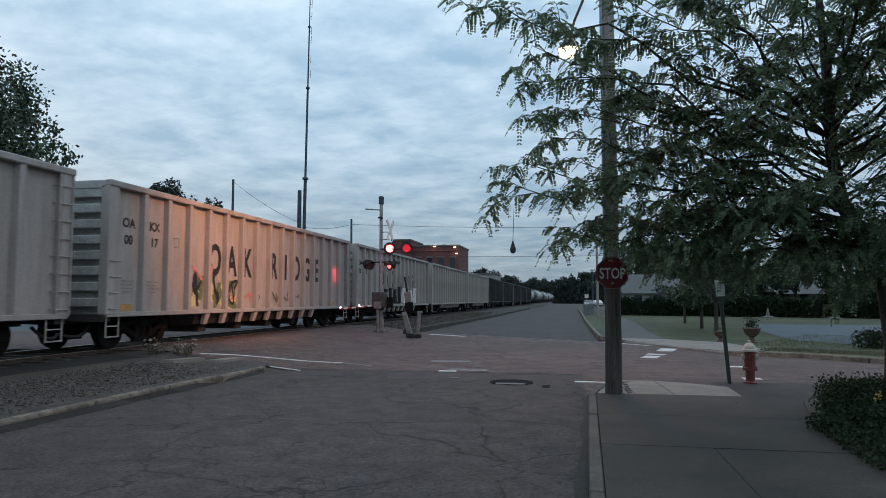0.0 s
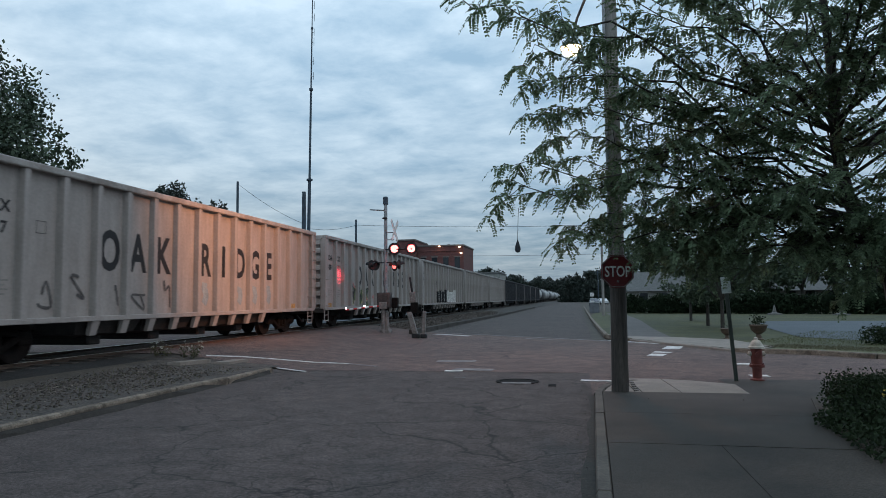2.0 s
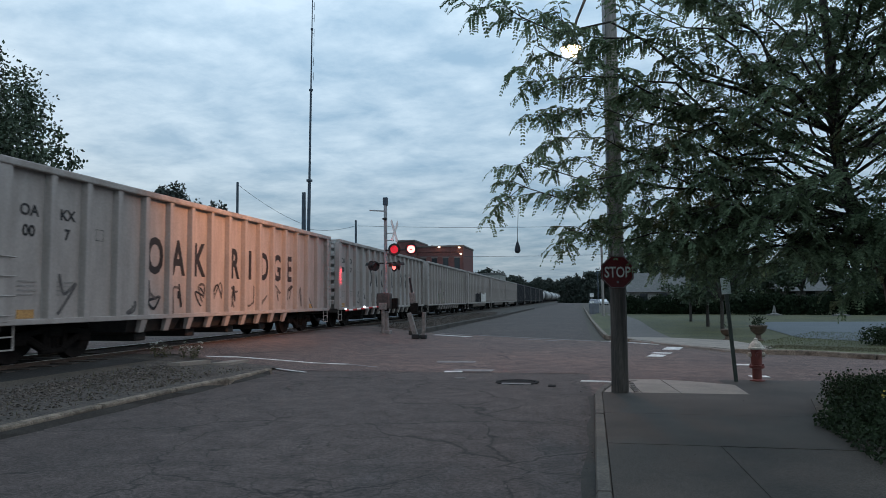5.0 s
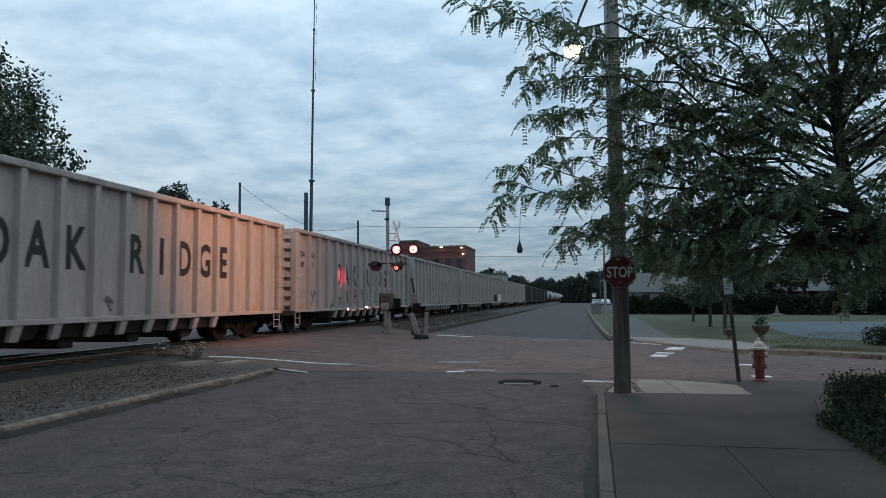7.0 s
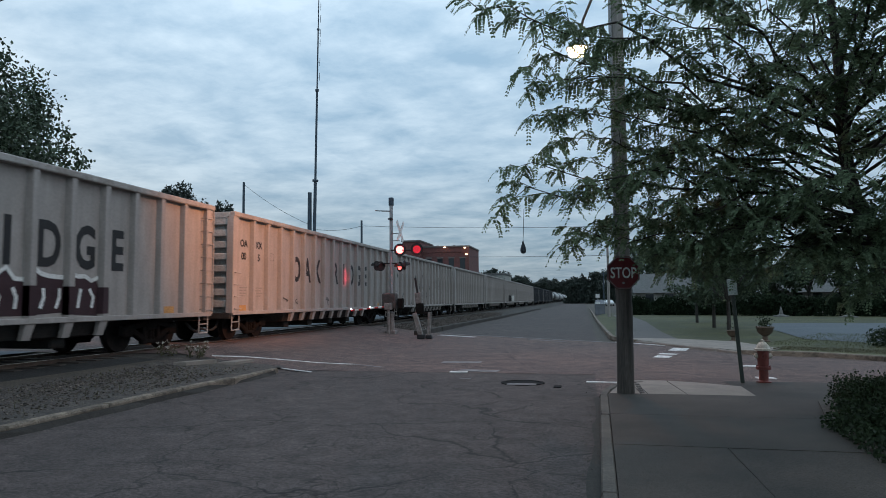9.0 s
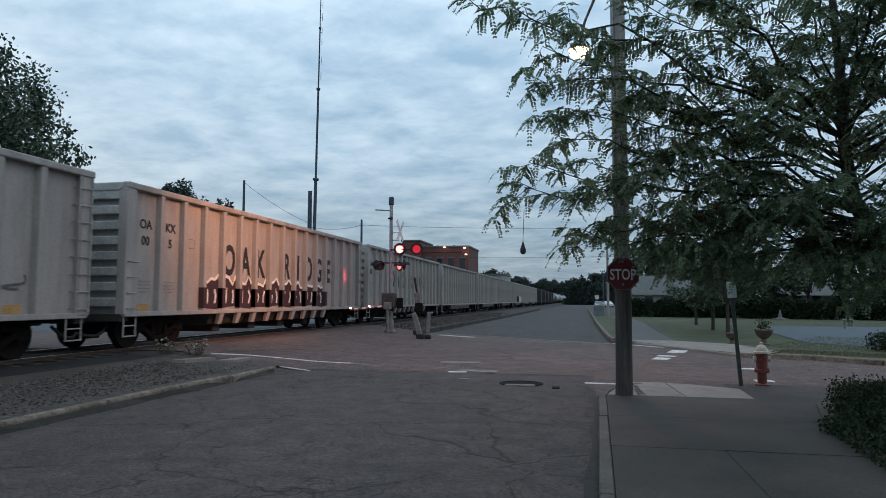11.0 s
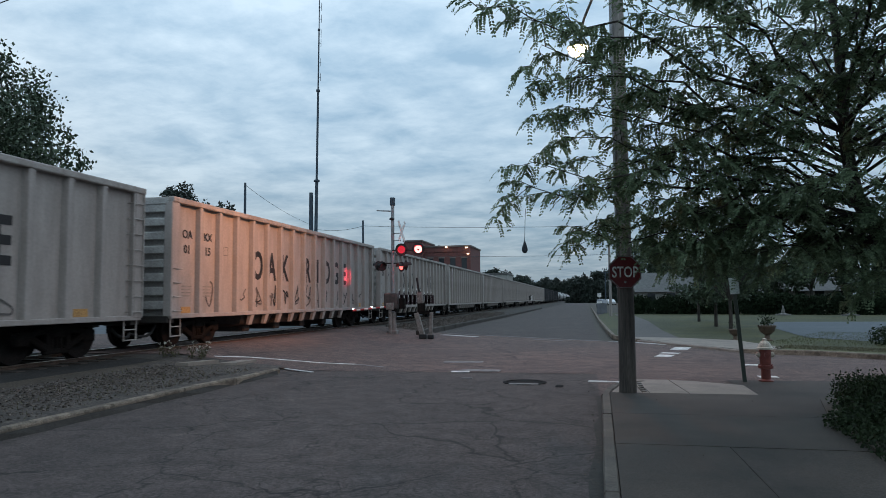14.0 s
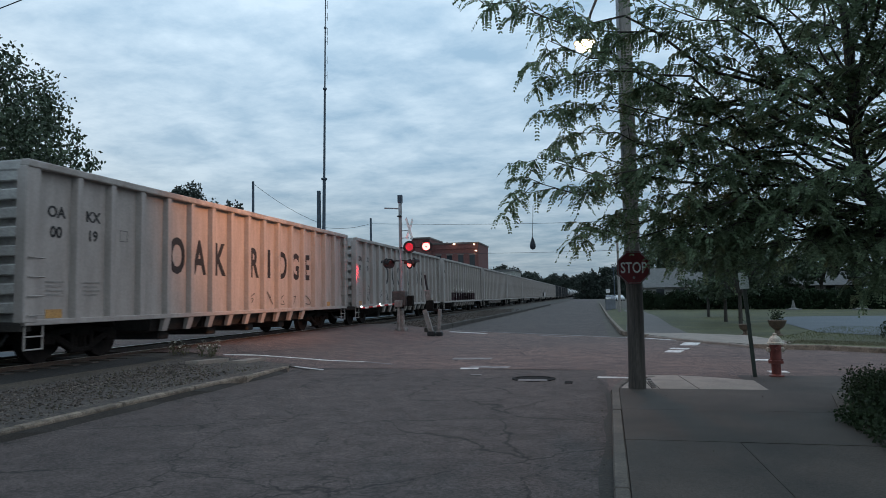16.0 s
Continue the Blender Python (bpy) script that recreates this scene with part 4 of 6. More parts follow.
def coat(car, y0, y1, z0, z1, material, label, proud=0.0):
    """Paint that runs on over the ribs: a thin coat in each panel and round each rib."""
    lean = 0.05 * ((int(y0 * 10) % 3) - 1)
    part("graffiti", Mesh().add([(PANEL + 0.006 + proud, y0, z0), (PANEL + 0.006 + proud, y1, z0 + lean), (PANEL + 0.006 + proud, y1, z1), (PANEL + 0.006 + proud, y0, z1 - lean)], [(0, 1, 2, 3)]), M[material], car, label)
    for i in range(1, RIBS):
        y = FIRST + i * STEP
        if y0 - 0.15 < y < y1 + 0.05:
            part("graffiti", Mesh().prism([(PANEL, y - RIB * 0.62 - 0.004), (HALF + 0.004 + proud, y - RIB * 0.5 - 0.004), (HALF + 0.004 + proud, y + RIB * 0.5 + 0.004), (PANEL, y + RIB * 0.62 + 0.004)], z0, z1), M[material], car, label)


def scrawl(car, rng, panels, z0, z1, material, w, label, proud=0.0):
    """Loose spray-painted loops, one in each panel named; no letters."""
    for i in panels:
        y0 = FIRST + (i - 1 + 0.2) * STEP
        knots = [Vector((y0 + rng.uniform(0.02, 0.62), z0 + (z1 - z0) * u)) for u in [rng.uniform(0.75, 1.0), rng.uniform(0.0, 0.5), rng.random(), rng.random(), rng.uniform(0.2, 1.0), rng.uniform(0.0, 0.3)]]
        pts = []
        for k in range(1, len(knots) - 2):
            a, b, c, d = knots[k - 1:k + 3]
            for u in (0.0, 0.2, 0.4, 0.6, 0.8):
                pts.append(0.5 * (2 * b + (c - a) * u + (2 * a - 5 * b + 4 * c - d) * u * u + (3 * b - a - 3 * c + d) * u ** 3))
        part("graffiti", ribbon(pts, w * rng.uniform(0.75, 1.2), proud), M[material], car, label)


LETTERS = {c: text_mesh("letter", c, 1.25, M["letter"], bold=0.036) for c in "OAKRIDGE"}
SMALL = {c: text_mesh("car_number", c, 0.31, M["letter"], bold=0.008) for c in ("OA", "KX", "00", "01", "17", "19", "5", "15", "37", "7", "06", "12", "21", "08", "16", "09")}


def on_side(mesh, car, y, z, sx=1.0, name="letter"):
    o = part(name, mesh, None, car)
    o.matrix_basis = Matrix.Translation((PANEL + 0.008, y, z)) @ SIDE @ Matrix.Diagonal((sx, 1, 1, 1))
    return o


def lettering(car, number):
    for i, c in zip((4, 5, 6, 8, 9, 10, 11, 12), "OAKRIDGE"):
        on_side(LETTERS[c], car, FIRST + (i + 0.5) * STEP, 2.31, 0.69 if c != "I" else 0.85)
    for i, hi, lo in ((0, "OA", number[0]), (1, "KX", number[1])):
        on_side(SMALL[hi], car, FIRST + (i + 0.52) * STEP, 2.99, 1.0, "car_mark")
        on_side(SMALL[lo], car, FIRST + (i + 0.52) * STEP, 2.59, 1.0, "car_mark")
    sq = Mesh()
    for a, b in (((3.36, 2.56), (3.60, 2.56)), ((3.60, 2.56), (3.60, 2.80)), ((3.60, 2.80), (3.36, 2.80)), ((3.36, 2.80), (3.36, 2.56))):
        sq.add(ribbon([(FIRST + (p[0] - 1) * STEP, p[1]) for p in (a, b)], 0.014).v, [(0, 1, 3, 2)])
    part("stencil_frame", sq, M["graygraf"], car)
    for i in (0, 1):
        bars = Mesh()
        for k in range(4):
            bars.add(ribbon([(FIRST + (i + 0.28) * STEP, 1.62 - k * 0.085), (FIRST + (i + 0.28) * STEP + 0.46 - 0.07 * (k % 2), 1.62 - k * 0.085)], 0.03).v, [(0, 1, 3, 2)])
        part("small_print", bars, M["print"], car, "rows of small grey print")
    for i, c in ((0, "patch"), (14, "patch")):
        part("colour_patch", Mesh().box(PANEL, PANEL + 0.006, FIRST + (i + 0.3) * STEP, FIRST + (i + 0.72) * STEP, SILL + 0.07, SILL + 0.24), M[c], car, "faded ochre paint patch")


grey = hopper("car", "carend", "chord", "grey-white open-top hopper car with black lettering")
black = hopper("black", "black", "black", "black open-top hopper car rolling on the railway")
NUMBERS = {-3: ("00", "12"), -2: ("00", "21"), -1: ("00", "08"), 0: ("00", "17"), 1: ("00", "37"), 2: ("00", "7"), 3: ("00", "5"), 4: ("00", "5"), 5: ("01", "15"), 6: ("00", "19"), 7: ("00", "16"), 8: ("00", "09")}
CARS = []
for k in range(-3, 9):
    c = grey if k == 8 else copy_thing(grey, pose(TX, START - PITCH * k, RAIL))
    c.matrix_basis = pose(TX, START - PITCH * k, RAIL)
    CARS.append((c, START - PITCH * k, k >= -1))
    rng = random.Random(50 + k)
    lettering(c, NUMBERS[k])
    if k == 0:
        tagged(c, "grey-white hopper car with a green and cream graffiti tag")
        for q, (m, w, lo, hi) in enumerate((("cream", 0.28, 0.98, 1.6), ("green", 0.24, 1.0, 1.9), ("cream", 0.18, 1.05, 1.7), ("green", 0.17, 1.2, 2.05))):
            scrawl(c, rng, (4, 5, 6), lo, hi, m, w, "thick spray-painted strokes", 0.004 + 0.003 * q)
        scrawl(c, rng, (4, 5), 1.6, 2.15, "pink", 0.10, "pink spray-painted stroke", 0.016)
        scrawl(c, rng, (6, 7), 1.1, 1.6, "pink", 0.05, "pink spray-painted stroke", 0.016)
        for q in range(2):
            scrawl(c, rng, (4, 5, 6), 0.95, 2.0, "letter", 0.085, "black spray-painted outline", 0.020 + 0.003 * q)
        scrawl(c, rng, (8, 9, 10, 11), 1.05, 1.55, "graygraf", 0.05, "grey spray-painted scrawl")
    elif k == 4:
        tagged(c, "grey-white hopper car with a dark maroon graffiti tag")
        for i in range(4, 13):
            coat(c, FIRST + (i - 1 + 0.02) * STEP, FIRST + i * STEP, 0.95, 1.52, "maroon", "dark maroon spray-painted block")
            y = FIRST + (i - 1 + 0.1) * STEP
            hi = [1.62 + rng.uniform(0.0, 0.3) for q in range(5)]
            part("graffiti", ribbon([(y + 0.2 * q, hi[q] - 0.17) for q in range(5)], 0.32, 0.002), M["maroon"], c, "dark maroon spray-painted points")
            part("graffiti", ribbon([(y + 0.2 * q, hi[q]) for q in range(5)], 0.09, 0.004), M["white"], c, "white spray-painted outline")
            for u in (0.22, 0.62):
                part("graffiti", ribbon([(y + u, 1.08), (y + u + rng.uniform(-0.05, 0.12), 1.3), (y + u + rng.uniform(-0.1, 0.1), 1.48)], 0.085, 0.007), M["white"], c, "white spray-painted outline")
    elif k == -1:
        tagged(c, "grey-white hopper car with black and white graffiti blocks")
        for i in range(6, 14):
            y = FIRST + (i - 1 + 0.12) * STEP
            coat(c, y, y + 0.8, 0.95, 1.85 + rng.uniform(-0.1, 0.15), "letter" if i < 10 else "white", "black and white spray-painted block")
            ink = "white" if i < 10 else "letter"
            part("graffiti", ribbon([(y + 0.1, 1.1), (y + 0.2, 1.75), (y + 0.4, 1.3), (y + 0.62, 1.8), (y + 0.7, 1.05)], 0.09, 0.006), M[ink], c, "spray-painted outline")
    elif k == 1:
        scrawl(c, rng, (3, 4, 5, 6, 7), 1.0, 1.75, "graygraf", 0.06, "grey spray-painted scrawl")
        for i, top in ((8, 1.72), (10, 1.62), (11, 1.66), (12, 1.70)):
            y = FIRST + (i + 0.5) * STEP
            part("graffiti", ribbon([(y - 0.06, 1.12), (y, 1.22), (y + 0.05, 1.34), (y + 0.02, 1.46), (y - 0.05, 1.56), (y - 0.03, top)], 0.27), M["blue"], c, "faded pale blue spray paint")
    elif k in (2, 5):
        scrawl(c, rng, (2, 4, 5, 6, 7, 8, 9, 10, 11, 12, 13, 14, 15), 0.95, 1.85, "graygraf", 0.065, "grey spray-painted scrawl")
        scrawl(c, rng, (5, 6, 7, 8, 9, 13), 0.98, 1.75, "letter", 0.06, "black spray-painted scrawl")
    else:
        scrawl(c, rng, (4, 5, 8) if k == 3 else (9, 10, 11, 12, 13), 1.0, 1.5, "graygraf", 0.05, "grey spray-painted scrawl")
for k in range(5):
    c = black if k == 4 else copy_thing(black, pose(0, 0, 0))
    y = START + PITCH * (4 + k)
    c.matrix_basis = pose(TX, y, RAIL)
    CARS.append((c, y, False))
tank_white, tank_dark = tank("tank", "white railway tank car with dirty flanks"), tank("tankdark", "dark railway tank car far down the line")
for k in range(12):
    base = tank_white if k % 3 != 1 else tank_dark
    first = k in (0, 1)
    y = START + PITCH * (9 + k)
    c = base if first else copy_thing(base, pose(0, 0, 0))
    c.matrix_basis = pose(TX, y, RAIL)
    CARS.append((c, y, False))


# ---- the crossing signal ----
signal = thing("crossing_signal", "grey steel crossing signal mast with flashing red lamps", "railway signal", pose(-8.15, 28.4, 0.19))
mast = part("mast", Mesh().tube((0, 0, 0.3), (0, 0, 5.85), 0.075, n=14), M["galv"], signal, "", True)
part("foot", Mesh().bevelled(-0.22, 0.22, -0.22, 0.22, -0.1, 0.12, 0.03).tube((0, 0, 0.1), (0, 0, 0.9), 0.16, 0.11, 14), M["silver"], signal)
part("finial", Mesh().bevelled(-0.1, 0.1, -0.1, 0.1, 5.55, 5.9, 0.03), M["darkpole"], signal)
part("arm", Mesh().tube((-0.72, 0, 5.36), (0, 0, 5.30), 0.03, n=8), M["galv"], signal)
part("arm", Mesh().tube((0, -0.05, 4.32), (0.4, -0.08, 4.32), 0.02, n=6), M["galv"], signal)
part("arm", Mesh().tube((0, -0.05, 4.0), (0.4, -0.08, 4.0), 0.02, n=6), M["galv"], signal)
part("arm", Mesh().tube((0, -0.05, 3.58), (1.2, -0.1, 3.58), 0.035, n=8), M["signal"], signal)
part("arm", Mesh().tube((-0.7, -0.03, 3.02), (0.62, -0.03, 3.02), 0.03, n=8), M["signal"], signal)
buck = Matrix.Translation((0.44, -0.12, 4.40)) @ pose(0, 0, 0, 0, 0, 82)
for a in (38, -38):
    part("crossbuck_blade", Mesh().bevelled(-0.55, 0.55, -0.008, 0.008, -0.09, 0.09, 0.004, buck @ pose(0, 0.01 if a > 0 else -0.012, 0, 0, a * 1.35)), M["white"], signal, "white crossbuck blade")
part("control_box", Mesh().bevelled(-0.34, 0.24, -0.28, 0.2, 1.05, 1.72, 0.05), M["casing"], signal, "weathered brown gate mechanism case")
part("control_box", Mesh().bevelled(-0.2, 0.2, -0.3, -0.2, 0.95, 1.1, 0.02).bevelled(0.3, 0.55, -0.15, 0.1, 1.05, 1.5, 0.03), M["truck"], signal, "small rusty bracket plates")
part("bell", Mesh().lathe([(0.02, 0), (0.11, 0.02), (0.12, 0.06), (0.05, 0.1), (0.01, 0.1)], (0.0, -0.12, 4.9), 14), M["signal"], signal, "", True)
SHUTTERS = []


def lamp_head(x, z, turn, lens, size=1.0, flash=None):
    """A round signal lamp with a dark backboard and a hood. An added red blade swings over the glass to stand in for
    its dimming.
    """
    head = part("lamp_head", Mesh().tube((0, 0.0, 0), (0, 0.14, 0), 0.19 * size, 0.11 * size, 20), M["signal"], signal, "black signal lamp with a round backboard", True)
    head.matrix_basis = Matrix.Translation((x, -0.1, z)) @ pose(0, 0, 0, 0, 0, turn)
    back = Mesh().tube((0, -0.004, 0), (0, 0.012, 0), 0.27 * size, n=28)
    part("backboard", back, M["signal"], head)
    hood = Mesh()
    n, r = 12, 0.185 * size
    p = [(r * math.cos(math.pi * i / n), y, r * math.sin(math.pi * i / n)) for y in (-0.01, -0.26 * size) for i in range(n + 1)]
    p += [(q[0] * 0.94, q[1], q[2] * 0.94) for q in p]
    k = n + 1
    hood.add(p, [(i, i + 1, k + i + 1, k + i) for i in range(n)] + [(2 * k + i, 3 * k + i, 3 * k + i + 1, 2 * k + i + 1) for i in range(n)] + [(k + i, k + i + 1, 3 * k + i + 1, 3 * k + i) for i in range(n)])
    part("hood", hood, M["signal"], head)
    part("lens", Mesh().tube((0, -0.02, 0), (0, -0.008, 0), 0.165 * size, n=24), lens, head, "glowing round signal lens")
    if flash is not None:
        blade = part("shutter", Mesh().tube((0, -0.004, 0), (0, 0.004, 0), 0.168 * size, n=24), M["unlit"], head, "added red blade that shows the lamp dimmed")
        blade.matrix_basis = pose(0, -0.04, 0.165 * size)
        for v in blade.data.vertices:
            v.co.z -= 0.165 * size
        SHUTTERS.append((blade, 0.165 * size, flash))
    return head


lamp_head(0.42, 3.60, 12, M["lit"], 1.0, 0.61)
lamp_head(1.17, 3.60, 12, M["lit"], 1.0, 0.10)
lamp_head(0.42, 2.86, -38, M["halfred"], 0.8)
lamp_head(-0.46, 2.90, 40, M["signal"], 0.8)
lamp_head(0.62, 2.92, 125, M["signal"], 0.8)
lamp_head(-0.62, 2.92, -115, M["signal"], 0.8)

gate = thing("crossing_gate", "lowered crossing gate arm with red and white stripes", "crossing gate", pose(-8.15, 27.95, 0.3))
GA = Vector((-0.1, 0, 1.04)); GB = Vector((-1.55, -0.35, 0.88))
for i in range(9):
    a, b = GA.lerp(GB, i / 9), GA.lerp(GB, (i + 1) / 9)
    part("arm_stripe", Mesh().tube(a, b, 0.04, n=8), M["white" if i % 2 else "redpaint"], gate)
for u in (0.45, 0.98):
    part("gate_lamp", Mesh().tube(GA.lerp(GB, u) + Vector((0, -0.02, 0.07)), GA.lerp(GB, u) + Vector((0, -0.09, 0.07)), 0.034, n=10), M["tiplamp"], gate, "small glowing gate lamp")
part("pivot", Mesh().bevelled(-0.15, 0.15, -0.15, 0.15, 0.9, 1.2, 0.03).tube((0, 0, -0.1), (0, 0, 0.9), 0.07, n=10), M["silver"], gate)

stand = thing("gate_stand", "pale steel gate stand with leaning legs and counterweight", "crossing gate", pose(-6.60, 27.4, 0.06))
part("leg", Mesh().bevelled(-0.10, 0.10, -0.09, 0.09, 0, 1.06, 0.02, pose(0.03, 0, 0, 0, -16)), M["silver"], stand)
part("leg", Mesh().bevelled(-0.07, 0.07, -0.07, 0.07, 0, 1.05, 0.02, pose(0.33, 0, 0, 0, 3)), M["silver"], stand)
part("base", Mesh().bevelled(-0.2, 0.12, -0.14, 0.14, -0.05, 0.14, 0.03, pose(0.06, 0, 0)), M["signal"], stand)
part("base", Mesh().bevelled(-0.1, 0.14, -0.12, 0.12, -0.05, 0.12, 0.03, pose(0.33, 0, 0)), M["signal"], stand)
part("crossbar", Mesh().bevelled(-0.36, 0.44, -0.05, 0.05, 0.96, 1.06, 0.02).bevelled(-0.2, 0.12, -0.07, 0.07, 1.05, 1.42, 0.02), M["truck"], stand)
part("counterweight", Mesh().bevelled(-0.13, 0.13, -0.09, 0.03, 1.42, 1.86, 0.03, pose(0.08, 0, 0, 0, -6)), M["silver"], stand)
part("weight_arm", Mesh().bevelled(-0.04, 0.04, -0.03, 0.03, 1.80, 2.50, 0.01, pose(0.16, 0, 0, 0, -9)), M["signal"], stand)

# ---- corner: utility pole, lamp, signs, hydrant ----
pole = thing("utility_pole", "weathered wooden utility pole at the pavement corner", "utility pole", pose(0.652, 11.72, 0.03))
zs = [0, 0.3, 1.5, 2.3, 5, 7, 9, 11]
# one wood in two tones: tree shade painted below, brighter light above
part("butt", Mesh().path([(0.012 * math.sin(z * 1.3), 0.01 * math.cos(z * 2), z - 0.05) for z in zs[:4]], [0.145, 0.139, 0.134, 0.131], 18), M["wood"], pole, "lower length of the pole, coloured dark as in shade", True)
part("shaft", Mesh().path([(0.012 * math.sin(z * 1.3), 0.01 * math.cos(z * 2), z - 0.05) for z in zs[3:]], [0.128, 0.12, 0.112, 0.105, 0.097], 18), M["palewood"], pole, "weathered upper length of the pole, coloured pale as if lit", True)
part("conduit", Mesh().tube((-0.11, -0.10, 1.75), (-0.10, -0.09, 8.5), 0.028, n=8), M["galv"], pole, "grey conduit along the pole")
stop = part("stop_sign", Mesh().add([(0.268 / math.cos(math.pi / 8) * math.cos(math.radians(22.5 + 45 * i)), y, 0.268 / math.cos(math.pi / 8) * math.sin(math.radians(22.5 + 45 * i))) for y in (-0.003, 0.003) for i in range(8)],
                                    [tuple(range(8)), tuple(reversed(range(8, 16)))] + [(i, i + 8, (i + 1) % 8 + 8, (i + 1) % 8) for i in range(8)]), M["signred"], pole, "faded red octagonal stop sign")
stop.matrix_basis = Matrix.Translation((0.0, -0.175, 2.0)) @ pose(0, 0, 0, 0, 0, 12)
border = Mesh()
for i in range(8):
    a, b = math.radians(22.5 + 45 * i), math.radians(67.5 + 45 * i)
    o, q = 0.260 / math.cos(math.pi / 8), 0.246 / math.cos(math.pi / 8)
    border.add([(r * math.cos(t), -0.0065, r * math.sin(t)) for r, t in ((o, a), (o, b), (q, b), (q, a))], [(0, 1, 2, 3)])
part("border", border, M["faint"], stop, "thin pale border")
words = part("lettering", text_mesh("lettering", "STOP", 0.25, M["white"], bold=0.004), None, stop, "white STOP lettering")
words.matrix_basis = Matrix.Translation((0, -0.008, -0.01)) @ pose(0, 0, 0, 90) @ Matrix.Diagonal((0.72, 1, 1, 1))
part("bolt", Mesh().tube((0, -0.012, -0.165), (0, 0, -0.165), 0.02, n=10), M["galv"], stop)

lamp = thing("street_lamp", "glowing sodium street lamp on a long steel arm", "street lamp", pose(*LAMP))
part("arm", Mesh().path([(0.67, -4.16, -0.25), (0.45, -2.6, 0.35), (0.15, -0.9, 0.32), (0.02, -0.05, 0.14)], 0.03, 8), M["darkpole"], lamp, "", True)
part("head", Mesh().lathe([(0.02, 0.22), (0.12, 0.19), (0.19, 0.09), (0.26, 0.02), (0.26, 0.0), (0.23, 0.0)], n=18), M["galv"], lamp, "", True)
part("lens", Mesh().lathe([(0.23, 0.0), (0.22, -0.08), (0.15, -0.17), (0.02, -0.20)], n=18), M["sodium"], lamp, "glowing orange lamp glass", True)

sign = thing("street_sign", "small grey-green sign on a leaning steel post", "street sign", pose(2.88, 13.68, 0.0, 0, -4.0))
part("post", Mesh().bevelled(-0.035, 0.035, -0.02, 0.02, -0.02, 1.95, 0.008), M["post"], sign)
plate = part("plate", Mesh().bevelled(-0.085, 0.085, -0.034, -0.024, 1.66, 1.97, 0.004), M["signgrey"], sign, "grey-green metal sign plate")
part("rim", Mesh().box(-0.075, 0.075, -0.037, -0.0345, 1.672, 1.68).box(-0.075, 0.075, -0.037, -0.0345, 1.95, 1.958), M["white"], plate)

hyd = thing("fire_hydrant", "red fire hydrant with a cream-white bonnet", "fire hydrant", pose(3.29, 13.85, 0.01))
hyd.scale = (0.88, 0.88, 1.0)
part("barrel", Mesh().lathe([(0.15, 0.0), (0.15, 0.03), (0.095, 0.05), (0.095, 0.24), (0.15, 0.25), (0.15, 0.30), (0.11, 0.31), (0.118, 0.55), (0.12, 0.60)], n=22), M["hydred"], hyd, "", True)
part("bonnet", Mesh().lathe([(0.125, 0.60), (0.165, 0.605), (0.165, 0.635), (0.135, 0.65), (0.12, 0.70), (0.075, 0.75), (0.04, 0.765), (0.04, 0.80), (0.01, 0.815)], n=22), M["hydwhite"], hyd, "cream-white domed bonnet", True)
for d in ((-1, 0, 0), (1, 0, 0), (0, -1, 0)):
    v = Vector(d)
    part("nozzle_cap", Mesh().tube(v * 0.1 + Vector((0, 0, 0.50)), v * 0.165 + Vector((0, 0, 0.50)), 0.05, n=12).tube(v * 0.165 + Vector((0, 0, 0.50)), v * 0.19 + Vector((0, 0, 0.50)), 0.022, n=6),
         M["hydwhite" if d[0] else "hydred"], hyd, "pale nozzle cap" if d[0] else "")
for i in range(8):
    a = i * math.tau / 8
    part("bolt", Mesh().tube((0.135 * math.cos(a), 0.135 * math.sin(a), 0.30), (0.135 * math.cos(a), 0.135 * math.sin(a), 0.325), 0.012, n=6), M["hydred"], hyd)


# ---- plants ----
def leaf_mesh(name, pos, along, up, length, width, fold=0.0):
    """Many four-cornered leaves in one mesh: places, directions and sizes are arrays."""
    pos, along, up = np.asarray(pos), np.asarray(along), np.asarray(up)
    along = along / np.linalg.norm(along, axis=1, keepdims=True)
    side = np.cross(along, up)
    side /= np.maximum(np.linalg.norm(side, axis=1, keepdims=True), 1e-6)
    L, W = np.reshape(length, (-1, 1)), np.reshape(width, (-1, 1))
    v = np.stack([pos, pos + along * L * 0.5 + side * W * 0.5, pos + along * L, pos + along * L * 0.5 - side * W * 0.5], 1).reshape(-1, 3)
    n = len(pos)
    me = bpy.data.meshes.new(name)
    me.vertices.add(4 * n); me.loops.add(4 * n); me.polygons.add(n)
    me.vertices.foreach_set("co", v.ravel())
    me.loops.foreach_set("vertex_index", np.arange(4 * n))
    me.polygons.foreach_set("loop_start", np.arange(0, 4 * n, 4))
    me.polygons.foreach_set("loop_total", np.full(n, 4))
    me.update()
    me.validate()
    return me


def bezier(a, b, c, n):
    return [a.lerp(b, t).lerp(b.lerp(c, t), t) for t in [i / (n - 1) for i in range(n)]]


